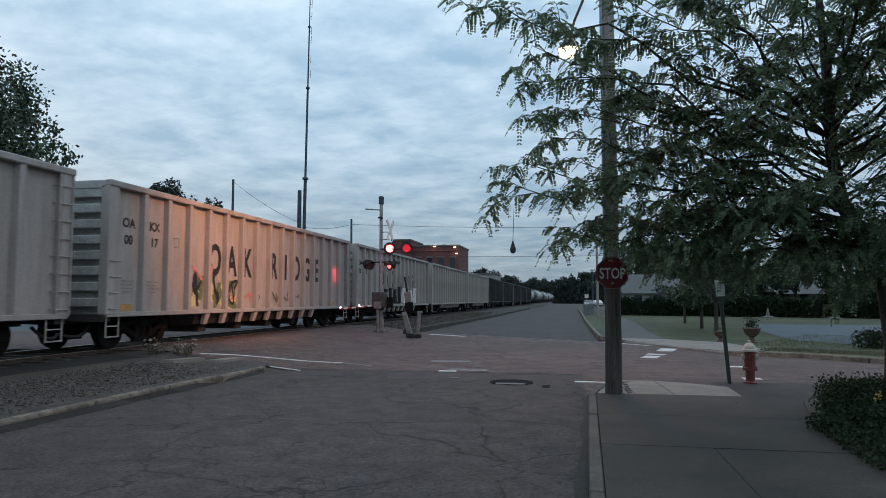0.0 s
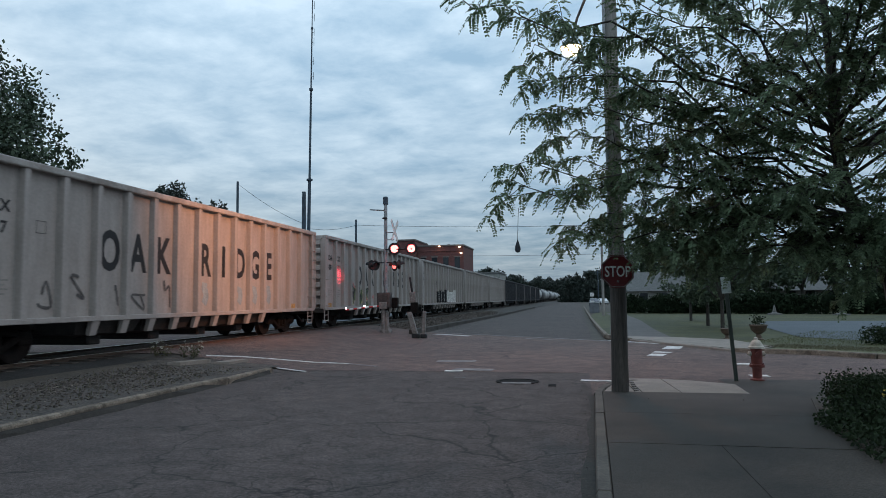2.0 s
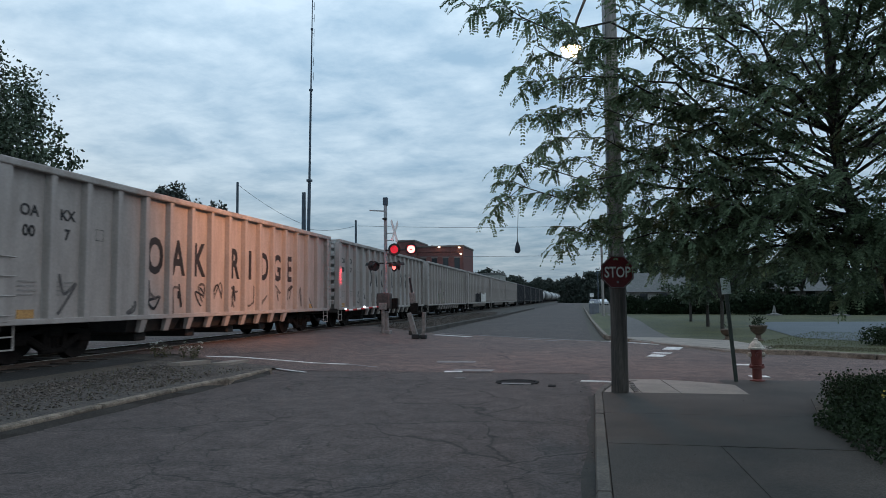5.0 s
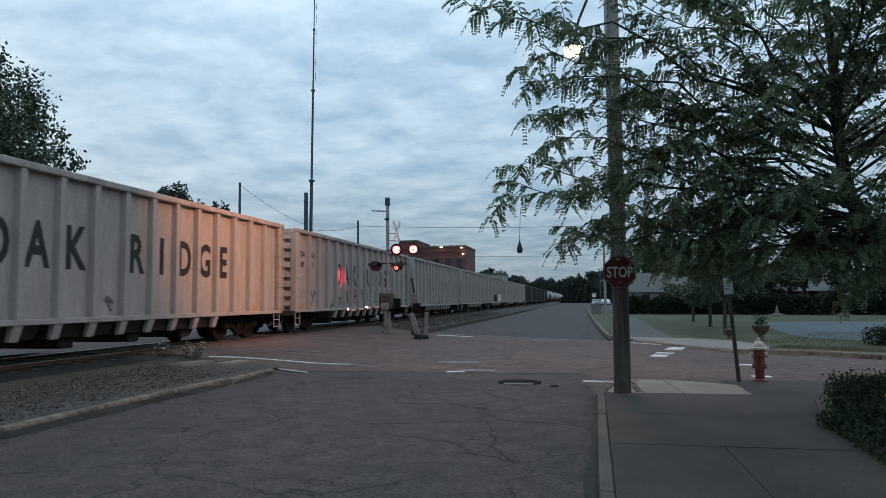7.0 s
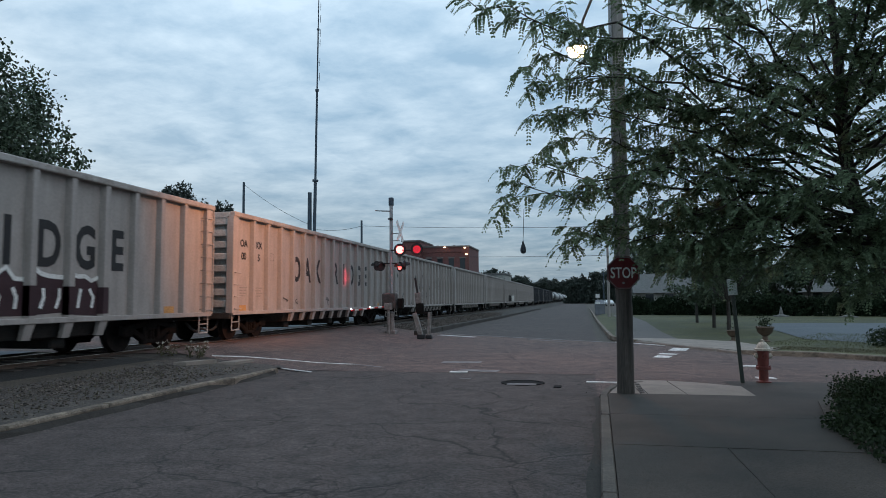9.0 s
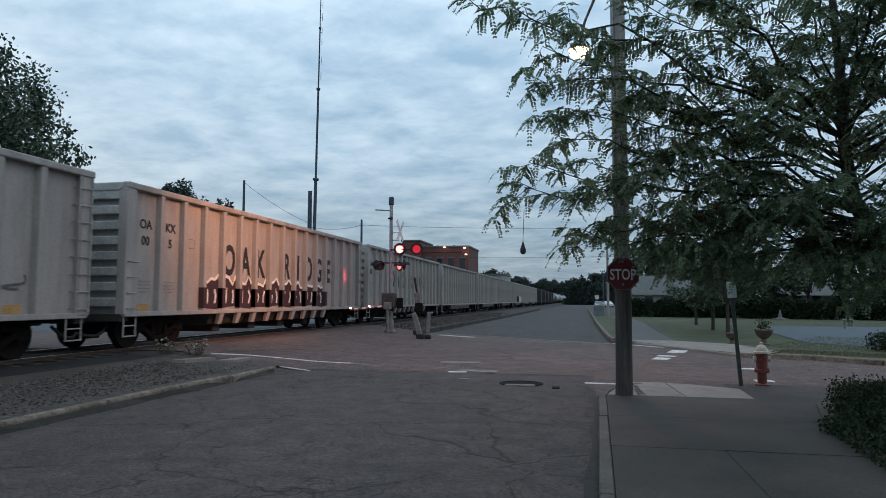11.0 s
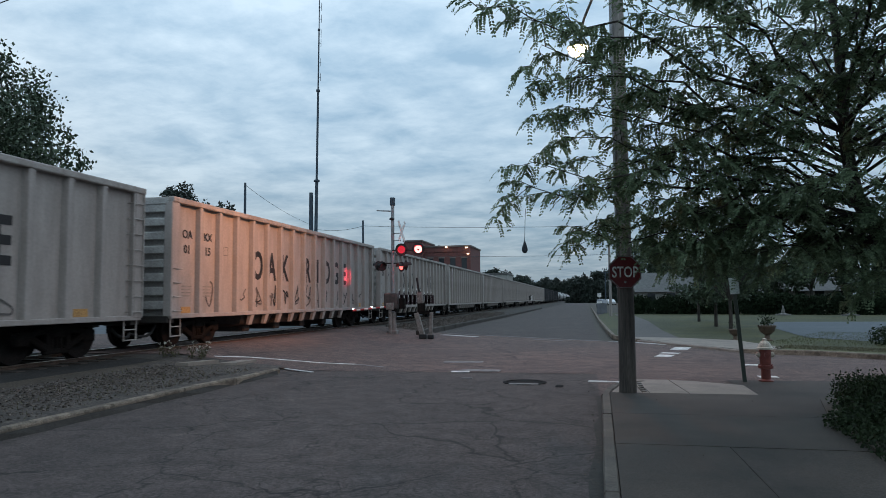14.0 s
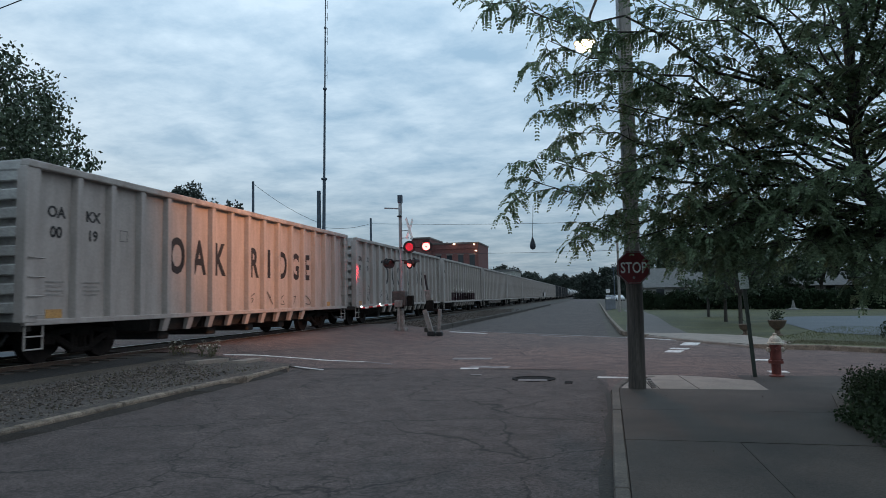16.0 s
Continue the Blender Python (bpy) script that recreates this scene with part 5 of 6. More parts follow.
def locust(base, tips, seed):
    """A honey locust: limbs reach to the tips named, twigs stand off them, and feathery fronds hang from the twigs."""
    rng = random.Random(seed)
    nr = np.random.default_rng(seed)
    tree = thing("locust_tree", "honey locust tree with feathery drooping green leaves", "tree", pose(*base))
    o = Vector(base)
    trunk = [Vector(p) for p in ((0, 0, -0.1), (0.03, 0.0, 0.8), (-0.05, 0.02, 1.7), (-0.32, 0.03, 2.45), (-0.60, 0.03, 3.0), (-0.70, 0.0, 3.7), (-0.70, 0.05, 4.8), (-0.80, 0.05, 6.6), (-0.78, 0.1, 8.4))]
    part("trunk", Mesh().path(trunk, [0.17, 0.14, 0.125, 0.12, 0.105, 0.085, 0.07, 0.045, 0.02], 12), M["bark"], tree, "slender grey-brown trunk", True)
    fr_p, fr_d = [], []
    for tip in tips:
        bare = tip[3] if len(tip) > 3 else 0.2
        gap = 0.23 if tip[0] > 1.4 and tip[2] > 3.6 else 0.265
        tip = Vector(tip[:3]) - o
        h = min(max(2.3, tip.z * 0.45 + 1.35), 6.8)
        k = next(i for i in range(len(trunk) - 1) if trunk[i].z <= h <= trunk[i + 1].z)
        u = (h - trunk[k].z) / (trunk[k + 1].z - trunk[k].z)
        start = trunk[k].lerp(trunk[k + 1], u)
        flat_d = Vector((tip.x - start.x, tip.y - start.y, 0))
        mid = start.lerp(tip, 0.6) + Vector((rng.uniform(-0.35, 0.35), rng.uniform(-0.35, 0.35), rng.uniform(0.1, 0.25) + 0.09 * flat_d.length))
        n = 10
        line = bezier(start, mid, tip, n)
        line = [p + Vector((rng.uniform(-1, 1), rng.uniform(-1, 1), rng.uniform(-1, 1))) * 0.06 * min(i, 3) for i, p in enumerate(line)]
        r0 = 0.010 + 0.0038 * (tip - start).length
        limb = Mesh().path(line, [r0 * (1 - 0.9 * i / (n - 1)) for i in range(n)], 7)
        length = (tip - start).length
        count = max(6, int(length * (1 - bare) * 1.03 / gap))
        for q in range(count):
            t = bare + (1 - bare) * (q + rng.random()) / count
            f = min(t * (n - 1), n - 1.001)
            i = int(f)
            p = line[i].lerp(line[i + 1], f - i)
            d = (line[i + 1] - line[i]).normalized()
            sidev = d.cross(Vector((0, 0, 1))).normalized() * (1 if q % 2 else -1)
            tw = (sidev * rng.uniform(0.5, 1.0) + d * rng.uniform(0.2, 0.9) + Vector((0, 0, rng.uniform(-0.22, 0.25)))).normalized()
            tl = rng.uniform(0.35, 1.0) * (1.2 - 0.6 * t)
            end = p + tw * tl + Vector((0, 0, -0.06 * tl))
            m2 = p + tw * tl * 0.5 + Vector((0, 0, 0.05))
            limb.path([p, m2, end], [0.008, 0.006, 0.003], 4)
            nf = max(5, int(tl / 0.058))
            for g in range(nf):
                s = (g + 0.6) / nf
                at = p.lerp(m2, s * 2) if s < 0.5 else m2.lerp(end, s * 2 - 1)
                lat = tw.cross(Vector((0, 0, 1))).normalized() * (1 if g % 2 else -1)
                fd = (lat * rng.uniform(0.35, 1.0) + tw * rng.uniform(0.1, 0.8) + Vector((0, 0, rng.uniform(-0.45, 0.3)))).normalized()
                fr_p.append(at); fr_d.append(fd)
        part("limb", limb, M["bark"], tree, "", True)
    P, D = np.array(fr_p), np.array(fr_d)
    n = len(P)
    flen, bend = nr.uniform(0.17, 0.28, n), nr.uniform(0.45, 0.95, n)
    pos, al, up, ln = [], [], [], []
    pairs = 10
    down = np.array([0, 0, -1.0])
    for j in range(pairs):
        # the stalk arches over and hangs; leaflets stand in pairs along it
        s = (j + 0.8) / pairs
        c = P + D * (flen * s)[:, None] + down * (flen * bend * s * s)[:, None]
        along = D + down * (2 * bend * s)[:, None]
        along /= np.linalg.norm(along, axis=1, keepdims=True)
        lat = np.cross(D, np.array([0, 0, 1.0])) + nr.normal(0, 0.1, (n, 3))
        lat /= np.maximum(np.linalg.norm(lat, axis=1, keepdims=True), 1e-6)
        for sg in (-1, 1):
            pos.append(c); al.append(lat * sg * 0.8 + along * 0.55 + down * 0.15 + nr.normal(0, 0.08, (n, 3)))
            up.append(np.cross(lat, along) * 1.0 + nr.normal(0, 0.3, (n, 3)))
            ln.append(nr.uniform(0.056, 0.080, n) * (1.08 - 0.4 * s))
    ln = np.concatenate(ln)
    me = leaf_mesh("crown", np.concatenate(pos), np.concatenate(al), np.concatenate(up), ln, ln * 0.62)
    tagged(part("crown", me, M["leaf"], tree, "feathery crown of drooping green leaflets"), kind="stuff")
    return tree


TIPS = [(-1.5, 9.5, 5.8), (-0.6, 10.0, 5.85), (-0.8, 9.6, 5.1), (-0.82, 9.4, 4.75), (-0.55, 10.0, 4.46), (-0.25, 9.8, 4.16), (-0.56, 10.0, 3.85), (-0.98, 9.6, 3.3), (-1.22, 9.5, 3.0),
        (-0.52, 10.5, 3.65), (-0.2, 10.0, 2.5, 0.5), (-0.15, 10.0, 2.2, 0.6), (0.3, 9.0, 5.7), (0.25, 11.0, 4.8), (0.1, 9.5, 3.2), (0.7, 9.5, 2.75), (1.3, 11.5, 4.2), (1.5, 9.5, 4.9), (0.6, 10.0, 6.5),
        (2.2, 11.0, 7.1), (2.1, 9.0, 4.0), (2.7, 12.0, 3.5), (1.8, 10.0, 2.6), (2.5, 9.0, 2.95), (3.7, 12.0, 6.0), (2.8, 8.5, 3.1), (3.5, 10.0, 2.6), (4.7, 12.5, 5.3), (3.1, 10.0, 7.0),
        (4.1, 9.0, 5.6), (5.6, 11.0, 4.3), (5.4, 10.0, 3.1), (5.4, 11.0, 8.2), (1.5, 11.5, 2.8), (2.2, 9.2, 2.6)]
EXTRA = [(0.9, 10.0, 2.3, 0.55), (1.25, 10.4, 2.3, 0.5), (1.45, 10.0, 2.45, 0.5), (1.7, 11.0, 2.3, 0.5), (1.0, 10.5, 2.15, 0.4), (1.5, 10.8, 2.05, 0.4), (1.9, 10.2, 2.1, 0.4), (2.4, 10.6, 2.05, 0.35), (2.8, 10.2, 2.2, 0.35), (3.1, 10.8, 2.1, 0.35), (3.3, 9.2, 4.4), (4.6, 8.8, 3.6), (2.8, 12.4, 4.8), (6.5, 10, 5.6), (7.2, 11.5, 3.8), (6.0, 13, 4.6), (6.5, 12.2, 6.8), (2.4, 10.4, 5.6), (1.0, 10.2, 3.7), (3.2, 10.9, 5.0),
         (3.3, 9.0, 6.2), (5.0, 9.2, 7.0), (2.6, 9.6, 6.6), (4.4, 10.4, 7.4), (1.6, 10.2, 6.2), (2.9, 8.8, 5.4), (4.8, 8.6, 6.0), (1.0, 10.6, 2.7), (1.5, 10.9, 2.55), (0.4, 10.2, 2.62),
         (1.1, 9.9, 2.5, 0.7), (3.3, 10.0, 1.95, 0.3), (3.6, 10.2, 1.75, 0.3), (3.95, 10.3, 1.65, 0.3), (3.8, 9.7, 2.0, 0.3), (4.3, 9.9, 2.3, 0.3), (3.9, 9.3, 2.5, 0.4)]
# limbs out of view over the pavement, added so that the crown shades it
UNSEEN = [(5.0, 6.8, 4.6, 0.12), (4.2, 6.2, 5.8, 0.12), (6.2, 7.2, 4.2, 0.12), (5.6, 5.8, 5.4, 0.12), (7.2, 8.6, 5.0, 0.12), (3.2, 6.4, 6.6, 0.12), (6.8, 6.6, 6.2, 0.12), (8.4, 9.8, 5.4, 0.12)]
locust((4.5, 10.8, 0.05), TIPS + EXTRA + UNSEEN, 7)

cloth = thing("hanging_cloth", "dark rag hanging from a thread under the branches", "rag", pose(-0.81, 9.5, 2.25))
part("thread", Mesh().tube((0, 0, 0.15), (0.02, 0.0, 0.62), 0.004, n=5), M["wire"], cloth)
part("rag", Mesh().lathe([(0.006, 0.17), (0.022, 0.12), (0.038, 0.07), (0.042, 0.03), (0.03, 0.0), (0.008, -0.01)], n=9), M["rag"], cloth)


def leafy(name, label, category, base, blobs, count, size, material, seed, trunk=None, group=""):
    """A broad-leaved tree or shrub: blobs of (x, y, z, rx, ry, rz) filled unevenly with leaves."""
    nr = np.random.default_rng(seed)
    tree = thing(name, label, category, pose(*base), group)
    if trunk:
        h, r = trunk
        tr = Mesh().path([(0, 0, -0.1), (0.05 * h * 0.1, 0, h * 0.4), (0, 0.03 * h * 0.2, h * 0.8), (0.02, 0, h)], [r, r * 0.8, r * 0.6, r * 0.3], 9)
        part("trunk", tr, M["bark"], tree, "", True)
        lb = Mesh()
        for b in blobs[:9]:
            lb.path([(0, 0, h * 0.55), (b[0] * 0.5, b[1] * 0.5, (h * 0.6 + b[2]) / 2 + 0.1 * h), (b[0], b[1], b[2])], [r * 0.4, r * 0.25, r * 0.06], 6)
        part("limb", lb, M["bark"], tree, "", True)
    pos = []
    vol = np.array([b[3] * b[4] * b[5] for b in blobs]) ** 0.67
    for b, share in zip(blobs, vol / vol.sum()):
        k = max(8, int(count * share))
        d = nr.normal(0, 1, (k, 3)); d /= np.linalg.norm(d, axis=1, keepdims=True)
        rad = nr.uniform(0.45, 1.0, (k, 1)) ** 0.5
        bump = 1 + 0.25 * np.sin(d[:, :1] * 7 + seed) * np.cos(d[:, 1:2] * 6 + b[0]) + 0.12 * nr.normal(0, 1, (k, 1))
        pos.append(np.array(b[:3]) + d * rad * bump * np.array(b[3:]))
    pos = np.concatenate(pos)
    n = len(pos)
    ln = nr.uniform(0.7, 1.4, n) * size
    me = leaf_mesh("crown", pos, nr.normal(0, 1, (n, 3)) + np.array([0, 0, -0.3]), nr.normal(0, 1, (n, 3)), ln, ln * 0.62)
    tagged(part("crown", me, M[material], tree), kind="stuff")
    return tree


def crown(rng, w, h, z, n):
    """Blobs that make an uneven crown of that half-width and half-height about z."""
    out = []
    for i in range(n):
        a, u = rng.uniform(0, math.tau), rng.uniform(-0.9, 0.95)
        r = w * math.sqrt(max(0.05, 1 - u * u)) * rng.uniform(0.45, 0.85)
        s = rng.uniform(0.22, 0.42)
        out.append((r * math.cos(a), r * math.sin(a), z + h * u * 0.85, w * s, w * s, h * s * 0.8))
    return out


rg = random.Random(3)
# big tree behind the train
leafy("maple_tree", "large dark broad-leaved tree behind the railway", "tree", (-46.6, 42, 0.0), crown(rg, 8.6, 9.0, 12.0, 44) + [(11.3, -1.8, 11.3, 1.8, 1.8, 1.1), (9.8, -1.8, 13.0, 2.0, 2.0, 1.4), (8.0, -1.8, 15.2, 2.2, 2.2, 1.5), (9.4, -1.8, 10.6, 2.2, 2.2, 1.4)], 60000, 0.30, "leafdark", 11, (9, 0.45))
for i, (x, y, h, w) in enumerate(((-47.5, 72, 15.2, 2.6), (-44.2, 72, 13.6, 1.9), (-40.2, 70, 12.6, 1.5))):
    leafy("roadside_tree", "dark tree top showing over the train", "tree", (x, y, 0.1), crown(rg, w, 4.0, h - 3.6, 14), 3500, 0.32, "farleaf", 20 + i, (h - 4, 0.25), "trees behind the railway")
# distant trees down the line
for i in range(30):
    x = -29 + i * 1.25 + rg.uniform(-0.5, 0.5)
    if -16.5 < x < 1.8:
        y, h = 740 + rg.uniform(-20, 60), rg.uniform(20, 28)
        x *= 3.5
    else:
        y, h = 210 + rg.uniform(-20, 30), rg.uniform(7.6, 11.2)
    if x > 0:
        h *= 0.72
        x += 4
    leafy("distant_tree", "dark distant tree down the line", "tree", (x, y, 0), crown(rg, h * 0.36, h * 0.45, h * 0.52, 14), 1500, h * 0.075, "farleaf", 40 + i, (h * 0.5, 0.25), "distant trees")
for i, (x, y, h) in enumerate(((-4.2, 268, 9.0), (-1.6, 275, 10.0), (0.8, 272, 11.0), (3.4, 266, 12.5), (6.4, 262, 14.0), (9.5, 270, 13.5))):
    leafy("distant_tree", "dark distant tree where the road ends", "tree", (x, y, 0), crown(rg, h * 0.3, h * 0.48, h * 0.5, 16) + [(u * h * 0.2, 0, h * 0.12, h * 0.2, h * 0.2, h * 0.13) for u in (-1, 0, 1)], 2600, h * 0.07, "farleaf", 200 + i, (h * 0.5, 0.25), "distant trees")
for i in range(9):
    h = rg.uniform(20, 27)
    leafy("distant_tree", "dark distant tree down the line", "tree", (-90 + i * 22 + rg.uniform(-4, 4), 860, 0), crown(rg, h * 0.55, h * 0.45, h * 0.5, 16), 1500, h * 0.085, "farleaf", 70 + i, (h * 0.5, 0.3), "distant trees")
# trees behind the hedge
for i in range(13):
    h = rg.uniform(5.5, 8.0)
    leafy("garden_tree", "leafy dark green tree behind the hedge", "tree", (13.5 + i * 2.9 + rg.uniform(-0.8, 0.8), 76 - i * 1.1 + rg.uniform(-1.5, 1.5), 0), crown(rg, h * 0.42, h * 0.42, h * 0.55, 16), 2600, 0.42, "leafdark", 90 + i, (h * 0.5, 0.2), "trees behind the hedge")
for i, (x, y, h) in enumerate(((8.5, 98, 10.0), (12.0, 99, 9.0), (15.5, 97, 10.0))):
    leafy("garden_tree", "tall dark green tree behind the houses", "tree", (x, y, 0), crown(rg, h * 0.4, h * 0.45, h * 0.5, 16), 3000, 0.5, "leafdark", 110 + i, (h * 0.5, 0.25), "trees behind the hedge")
# three young trees on the lawn
for i, (x, y) in enumerate(((7.09, 46), (6.7, 38), (6.45, 33))):
    leafy("lawn_tree", "young tree with a low spreading crown on the lawn", "tree", (x, y, 0.06), crown(rg, 2.2, 1.25, 2.5, 16), 4500, 0.16, "leafdark", 120 + i, (2.4, 0.1), "young trees on the lawn")
# hedge, in bushes
for i in range(20):
    x, y = 5.0 + i * 1.9, 68.5 - i * 0.8
    leafy("hedge_bush", "dense dark clipped hedge bush", "hedge", (x, y, 0.0), [(rg.uniform(-0.8, 0.8), rg.uniform(-0.4, 0.4), rg.uniform(0.35, 1.4), 0.95, 0.7, 0.55) for k in range(12)], 4200, 0.2, "hedge", 140 + i, None, "hedge behind the lawn")
# near bushes
leafy("bush", "clipped dark green bush beside the pavement", "bush", (4.35, 10.2, 0.02), [(-0.72 + 0.36 * (k % 5), -0.35 + 0.35 * (k // 5), 0.27 + 0.05 * math.sin(k), 0.3, 0.28, 0.27) for k in range(15)] + [(-0.8 + 0.4 * k, -0.45, 0.2, 0.26, 0.25, 0.2) for k in range(5)], 30000, 0.036, "bush", 170)
low = leafy("flower_bush", "low leafy plants with yellow flowers in the bed", "bush", (3.8, 9.0, 0.06), [(-0.45 + 0.33 * (k % 6), -0.5 + 0.5 * (k // 6), 0.16 + 0.05 * math.sin(k * 2), 0.28, 0.28, 0.2) for k in range(18)], 9000, 0.05, "bush", 171)
leafy("ground_cover", "low trailing green plants spilling over the bed edge", "plant", (3.36, 7.8, 0.06), [(-0.42 + 0.2 * (k % 6) + 0.04 * math.sin(k * 3), -1.2 + 0.4 * (k // 6), 0.07 + 0.06 * (k % 6) / 5, 0.22, 0.28, 0.12) for k in range(42)], 11000, 0.05, "bush", 174)
nr = np.random.default_rng(5)
fp = np.concatenate([np.array([nr.uniform(-0.3, 1.2), nr.uniform(-0.3, 0.6), nr.uniform(0.25, 0.38)]) + nr.normal(0, 0.025, (9, 3)) for i in range(14)])
tagged(part("flowers", leaf_mesh("flowers", fp, nr.normal(0, 1, fp.shape), nr.normal(0, 1, fp.shape), np.full(len(fp), 0.035), np.full(len(fp), 0.03)), M["yellow"], low, "small yellow flowers"), kind="stuff")
leafy("shrub", "small dark shrub at the edge of the car park", "bush", (9.6, 23.4, 0.06), [(-0.6 + 0.3 * (k % 5), 0.2 * (k // 5), 0.3, 0.35, 0.3, 0.3) for k in range(10)], 3000, 0.07, "bush", 172)


# grass, weeds and stones
def tufts(name, label, area, count, height, material, seed, z=0.06, spread=0.25):
    nr = np.random.default_rng(seed)
    p = area(nr, count)
    d = np.stack([nr.normal(0, spread, count), nr.normal(0, spread, count), np.ones(count)], 1)
    h = nr.uniform(0.5, 1.3, count) * height
    return tagged(part(name, leaf_mesh(name, p, d, nr.normal(0, 1, (count, 3)) * np.array([1, 1, 0.05]), h, h * 0.14), M[material]), label, "grass", "", "stuff")


def strip(ax, ay, bx, by, depth, z):
    def area(nr, n):
        u, v = nr.random(n), nr.random(n)
        dx, dy = bx - ax, by - ay
        ln = math.hypot(dx, dy)
        return np.stack([ax + dx * u - dy / ln * v * depth, ay + dy * u + dx / ln * v * depth, np.full(n, z)], 1)
    return area


def shoulder(nr, n):
    x, y = nr.uniform(-9.2, -7.15, n), nr.triangular(6, 13.5, 14.6, n)
    return np.stack([x, y, 0.095 + np.maximum(0, -7.75 - x) * 0.085], 1)


tufts("verge_grass", "dry grass along the far kerb", strip(5.3, 21.75, 12, 17.4, 1.6, 0.07), 9000, 0.06, "stem", 1)
tufts("lawn_tufts", "short mown grass blades on the lawn", strip(5.6, 24, 12, 20.5, 9, 0.06), 12000, 0.06, "grass", 2)
tufts("weed_grass", "sparse weeds among the railway gravel", shoulder, 800, 0.08, "stem", 3, spread=0.5)
nr = np.random.default_rng(8)
stones = Mesh()
for i in range(15000):
    if i < 10500:
        x, y = nr.triangular(-9.3, -8.6, -7.2), nr.uniform(4.5, 14.6)
    else:
        x, y = nr.triangular(-9.9, -8.6, -7.2), nr.triangular(31.9, 31.9, 75)
    r = (0.012 + 0.034 * nr.random() ** 2) * (1 if i < 10500 else 1.9)
    z = 0.10 + max(0, -7.75 - x) * 0.085
    a = nr.uniform(0, 3)
    p = [(x + r * math.cos(a + k * 1.571) * nr.uniform(0.7, 1.2), y + r * math.sin(a + k * 1.571) * nr.uniform(0.7, 1.2), z - 0.01) for k in range(4)]
    p += [(x + r * 0.55 * math.cos(a + 0.5 + k * 1.571), y + r * 0.55 * math.sin(a + 0.5 + k * 1.571), z + r * nr.uniform(0.4, 0.9)) for k in range(4)]
    if i >= 10500:
        p = [(a1, b1, c1 + (0.03 if x > -8.0 else 0.045)) for a1, b1, c1 in p]
    stones.add(p, [(4, 5, 6, 7)] + [(k, (k + 1) % 4, 4 + (k + 1) % 4, 4 + k) for k in range(4)])
tagged(part("gravel_stones", stones, M["gravel"]), "grey crushed stones beside the rails", "gravel", "", "stuff")
for i, (x, y) in enumerate(((-9.8, 14.5), (-9.6, 14.62), (-9.12, 14.6), (-8.92, 14.7), (-8.98, 14.9))):
    weed = thing("tall_weed", "tall weed with small white flower heads in the gravel", "weed", pose(x, y, 0.27 + (-8.95 - x) * 0.03), "tall weeds by the rails")
    st, hp = Mesh(), []
    for k in range(6):
        a, h = rg.uniform(0, 6.28), rg.uniform(0.18, 0.40)
        t = (0.12 * math.cos(a), 0.12 * math.sin(a), h)
        st.path([(0, 0, -0.05), (t[0] * 0.3, t[1] * 0.3, h * 0.5), t], [0.006, 0.005, 0.003], 4)
        hp += [Vector(t) + Vector((rg.gauss(0, 0.02), rg.gauss(0, 0.02), rg.gauss(0, 0.012))) for q in range(6)]
    part("stem", st, M["stem"], weed)
    hp = np.array(hp)
    tagged(part("bloom", leaf_mesh("bloom", hp, nr.normal(0, 1, hp.shape), nr.normal(0, 1, hp.shape), np.full(len(hp), 0.034), np.full(len(hp), 0.03)), M["petal"], weed, "small white flower heads"), kind="stuff")
    lp = nr.uniform(-0.1, 0.1, (40, 3)) + np.array([0, 0, 0.2]); lp[:, 2] = nr.uniform(0.02, 0.28, 40)
    tagged(part("leaves", leaf_mesh("leaves", lp, nr.normal(0, 1, lp.shape), nr.normal(0, 1, lp.shape), np.full(40, 0.09), np.full(40, 0.03)), M["stem"], weed), kind="stuff")

# ---- far buildings, poles, wires ----
shop = thing("brick_building", "flat-roofed red brick building beyond the railway", "building", pose(-17.3, 104, 0.1))
part("wall", Mesh().box(-7.5, 0, 0, 10, 0, 9.75), M["brick"], shop)
part("wall", Mesh().box(-10.4, -7.5, -1.2, 8, 0, 10.65), M["brick"], shop, "taller brick stair tower")
part("coping", Mesh().bevelled(-7.5, 0.12, -0.12, 10.1, 9.75, 10.0, 0.04), M["cap"], shop)
part("coping", Mesh().bevelled(-10.55, -7.4, -1.35, 8.1, 10.65, 10.9, 0.04), M["cap"], shop)
part("cornice", Mesh().bevelled(-7.5, 0.05, -0.1, 0.0, 8.95, 9.15, 0.03), M["brick"], shop)
for x in (-6.4, -4.6, -2.8, -1.0):
    w = part("window", Mesh().box(x - 0.42, x + 0.42, -0.02, 0.05, 6.2, 8.0), M["glass"], shop, "dark recessed window")
    part("sill", Mesh().bevelled(x - 0.52, x + 0.52, -0.14, 0.02, 6.05, 6.2, 0.02), M["cap"], w)
    part("lintel", Mesh().bevelled(x - 0.52, x + 0.52, -0.08, 0.02, 8.0, 8.22, 0.02), M["cap"], w)
for x in (-5.6, -2.9):
    part("roof_vent", Mesh().tube((x, 3, 9.5), (x, 3, 10.3), 0.2, n=10), M["cap"], shop)
for x, z in ((-3.8, 9.75), (-0.6, 9.6), (-0.35, 8.6)):
    part("wall_lamp", Mesh().bevelled(x - 0.16, x + 0.16, -0.4, -0.15, z - 0.07, z + 0.07, 0.02), M["wallamp"], shop, "glowing wall lamp")
wash = new("wall_lamp_glow", bpy.data.lights.new("wall_lamp_glow", 'POINT'))
wash.data.energy, wash.data.color, wash.data.shadow_soft_size = 8, (1.0, 0.55, 0.30), 0.15
wash.location = (-21.0, 103.0, 9.4)
wash = new("wall_lamp_glow", bpy.data.lights.new("wall_lamp_glow", 'POINT'))
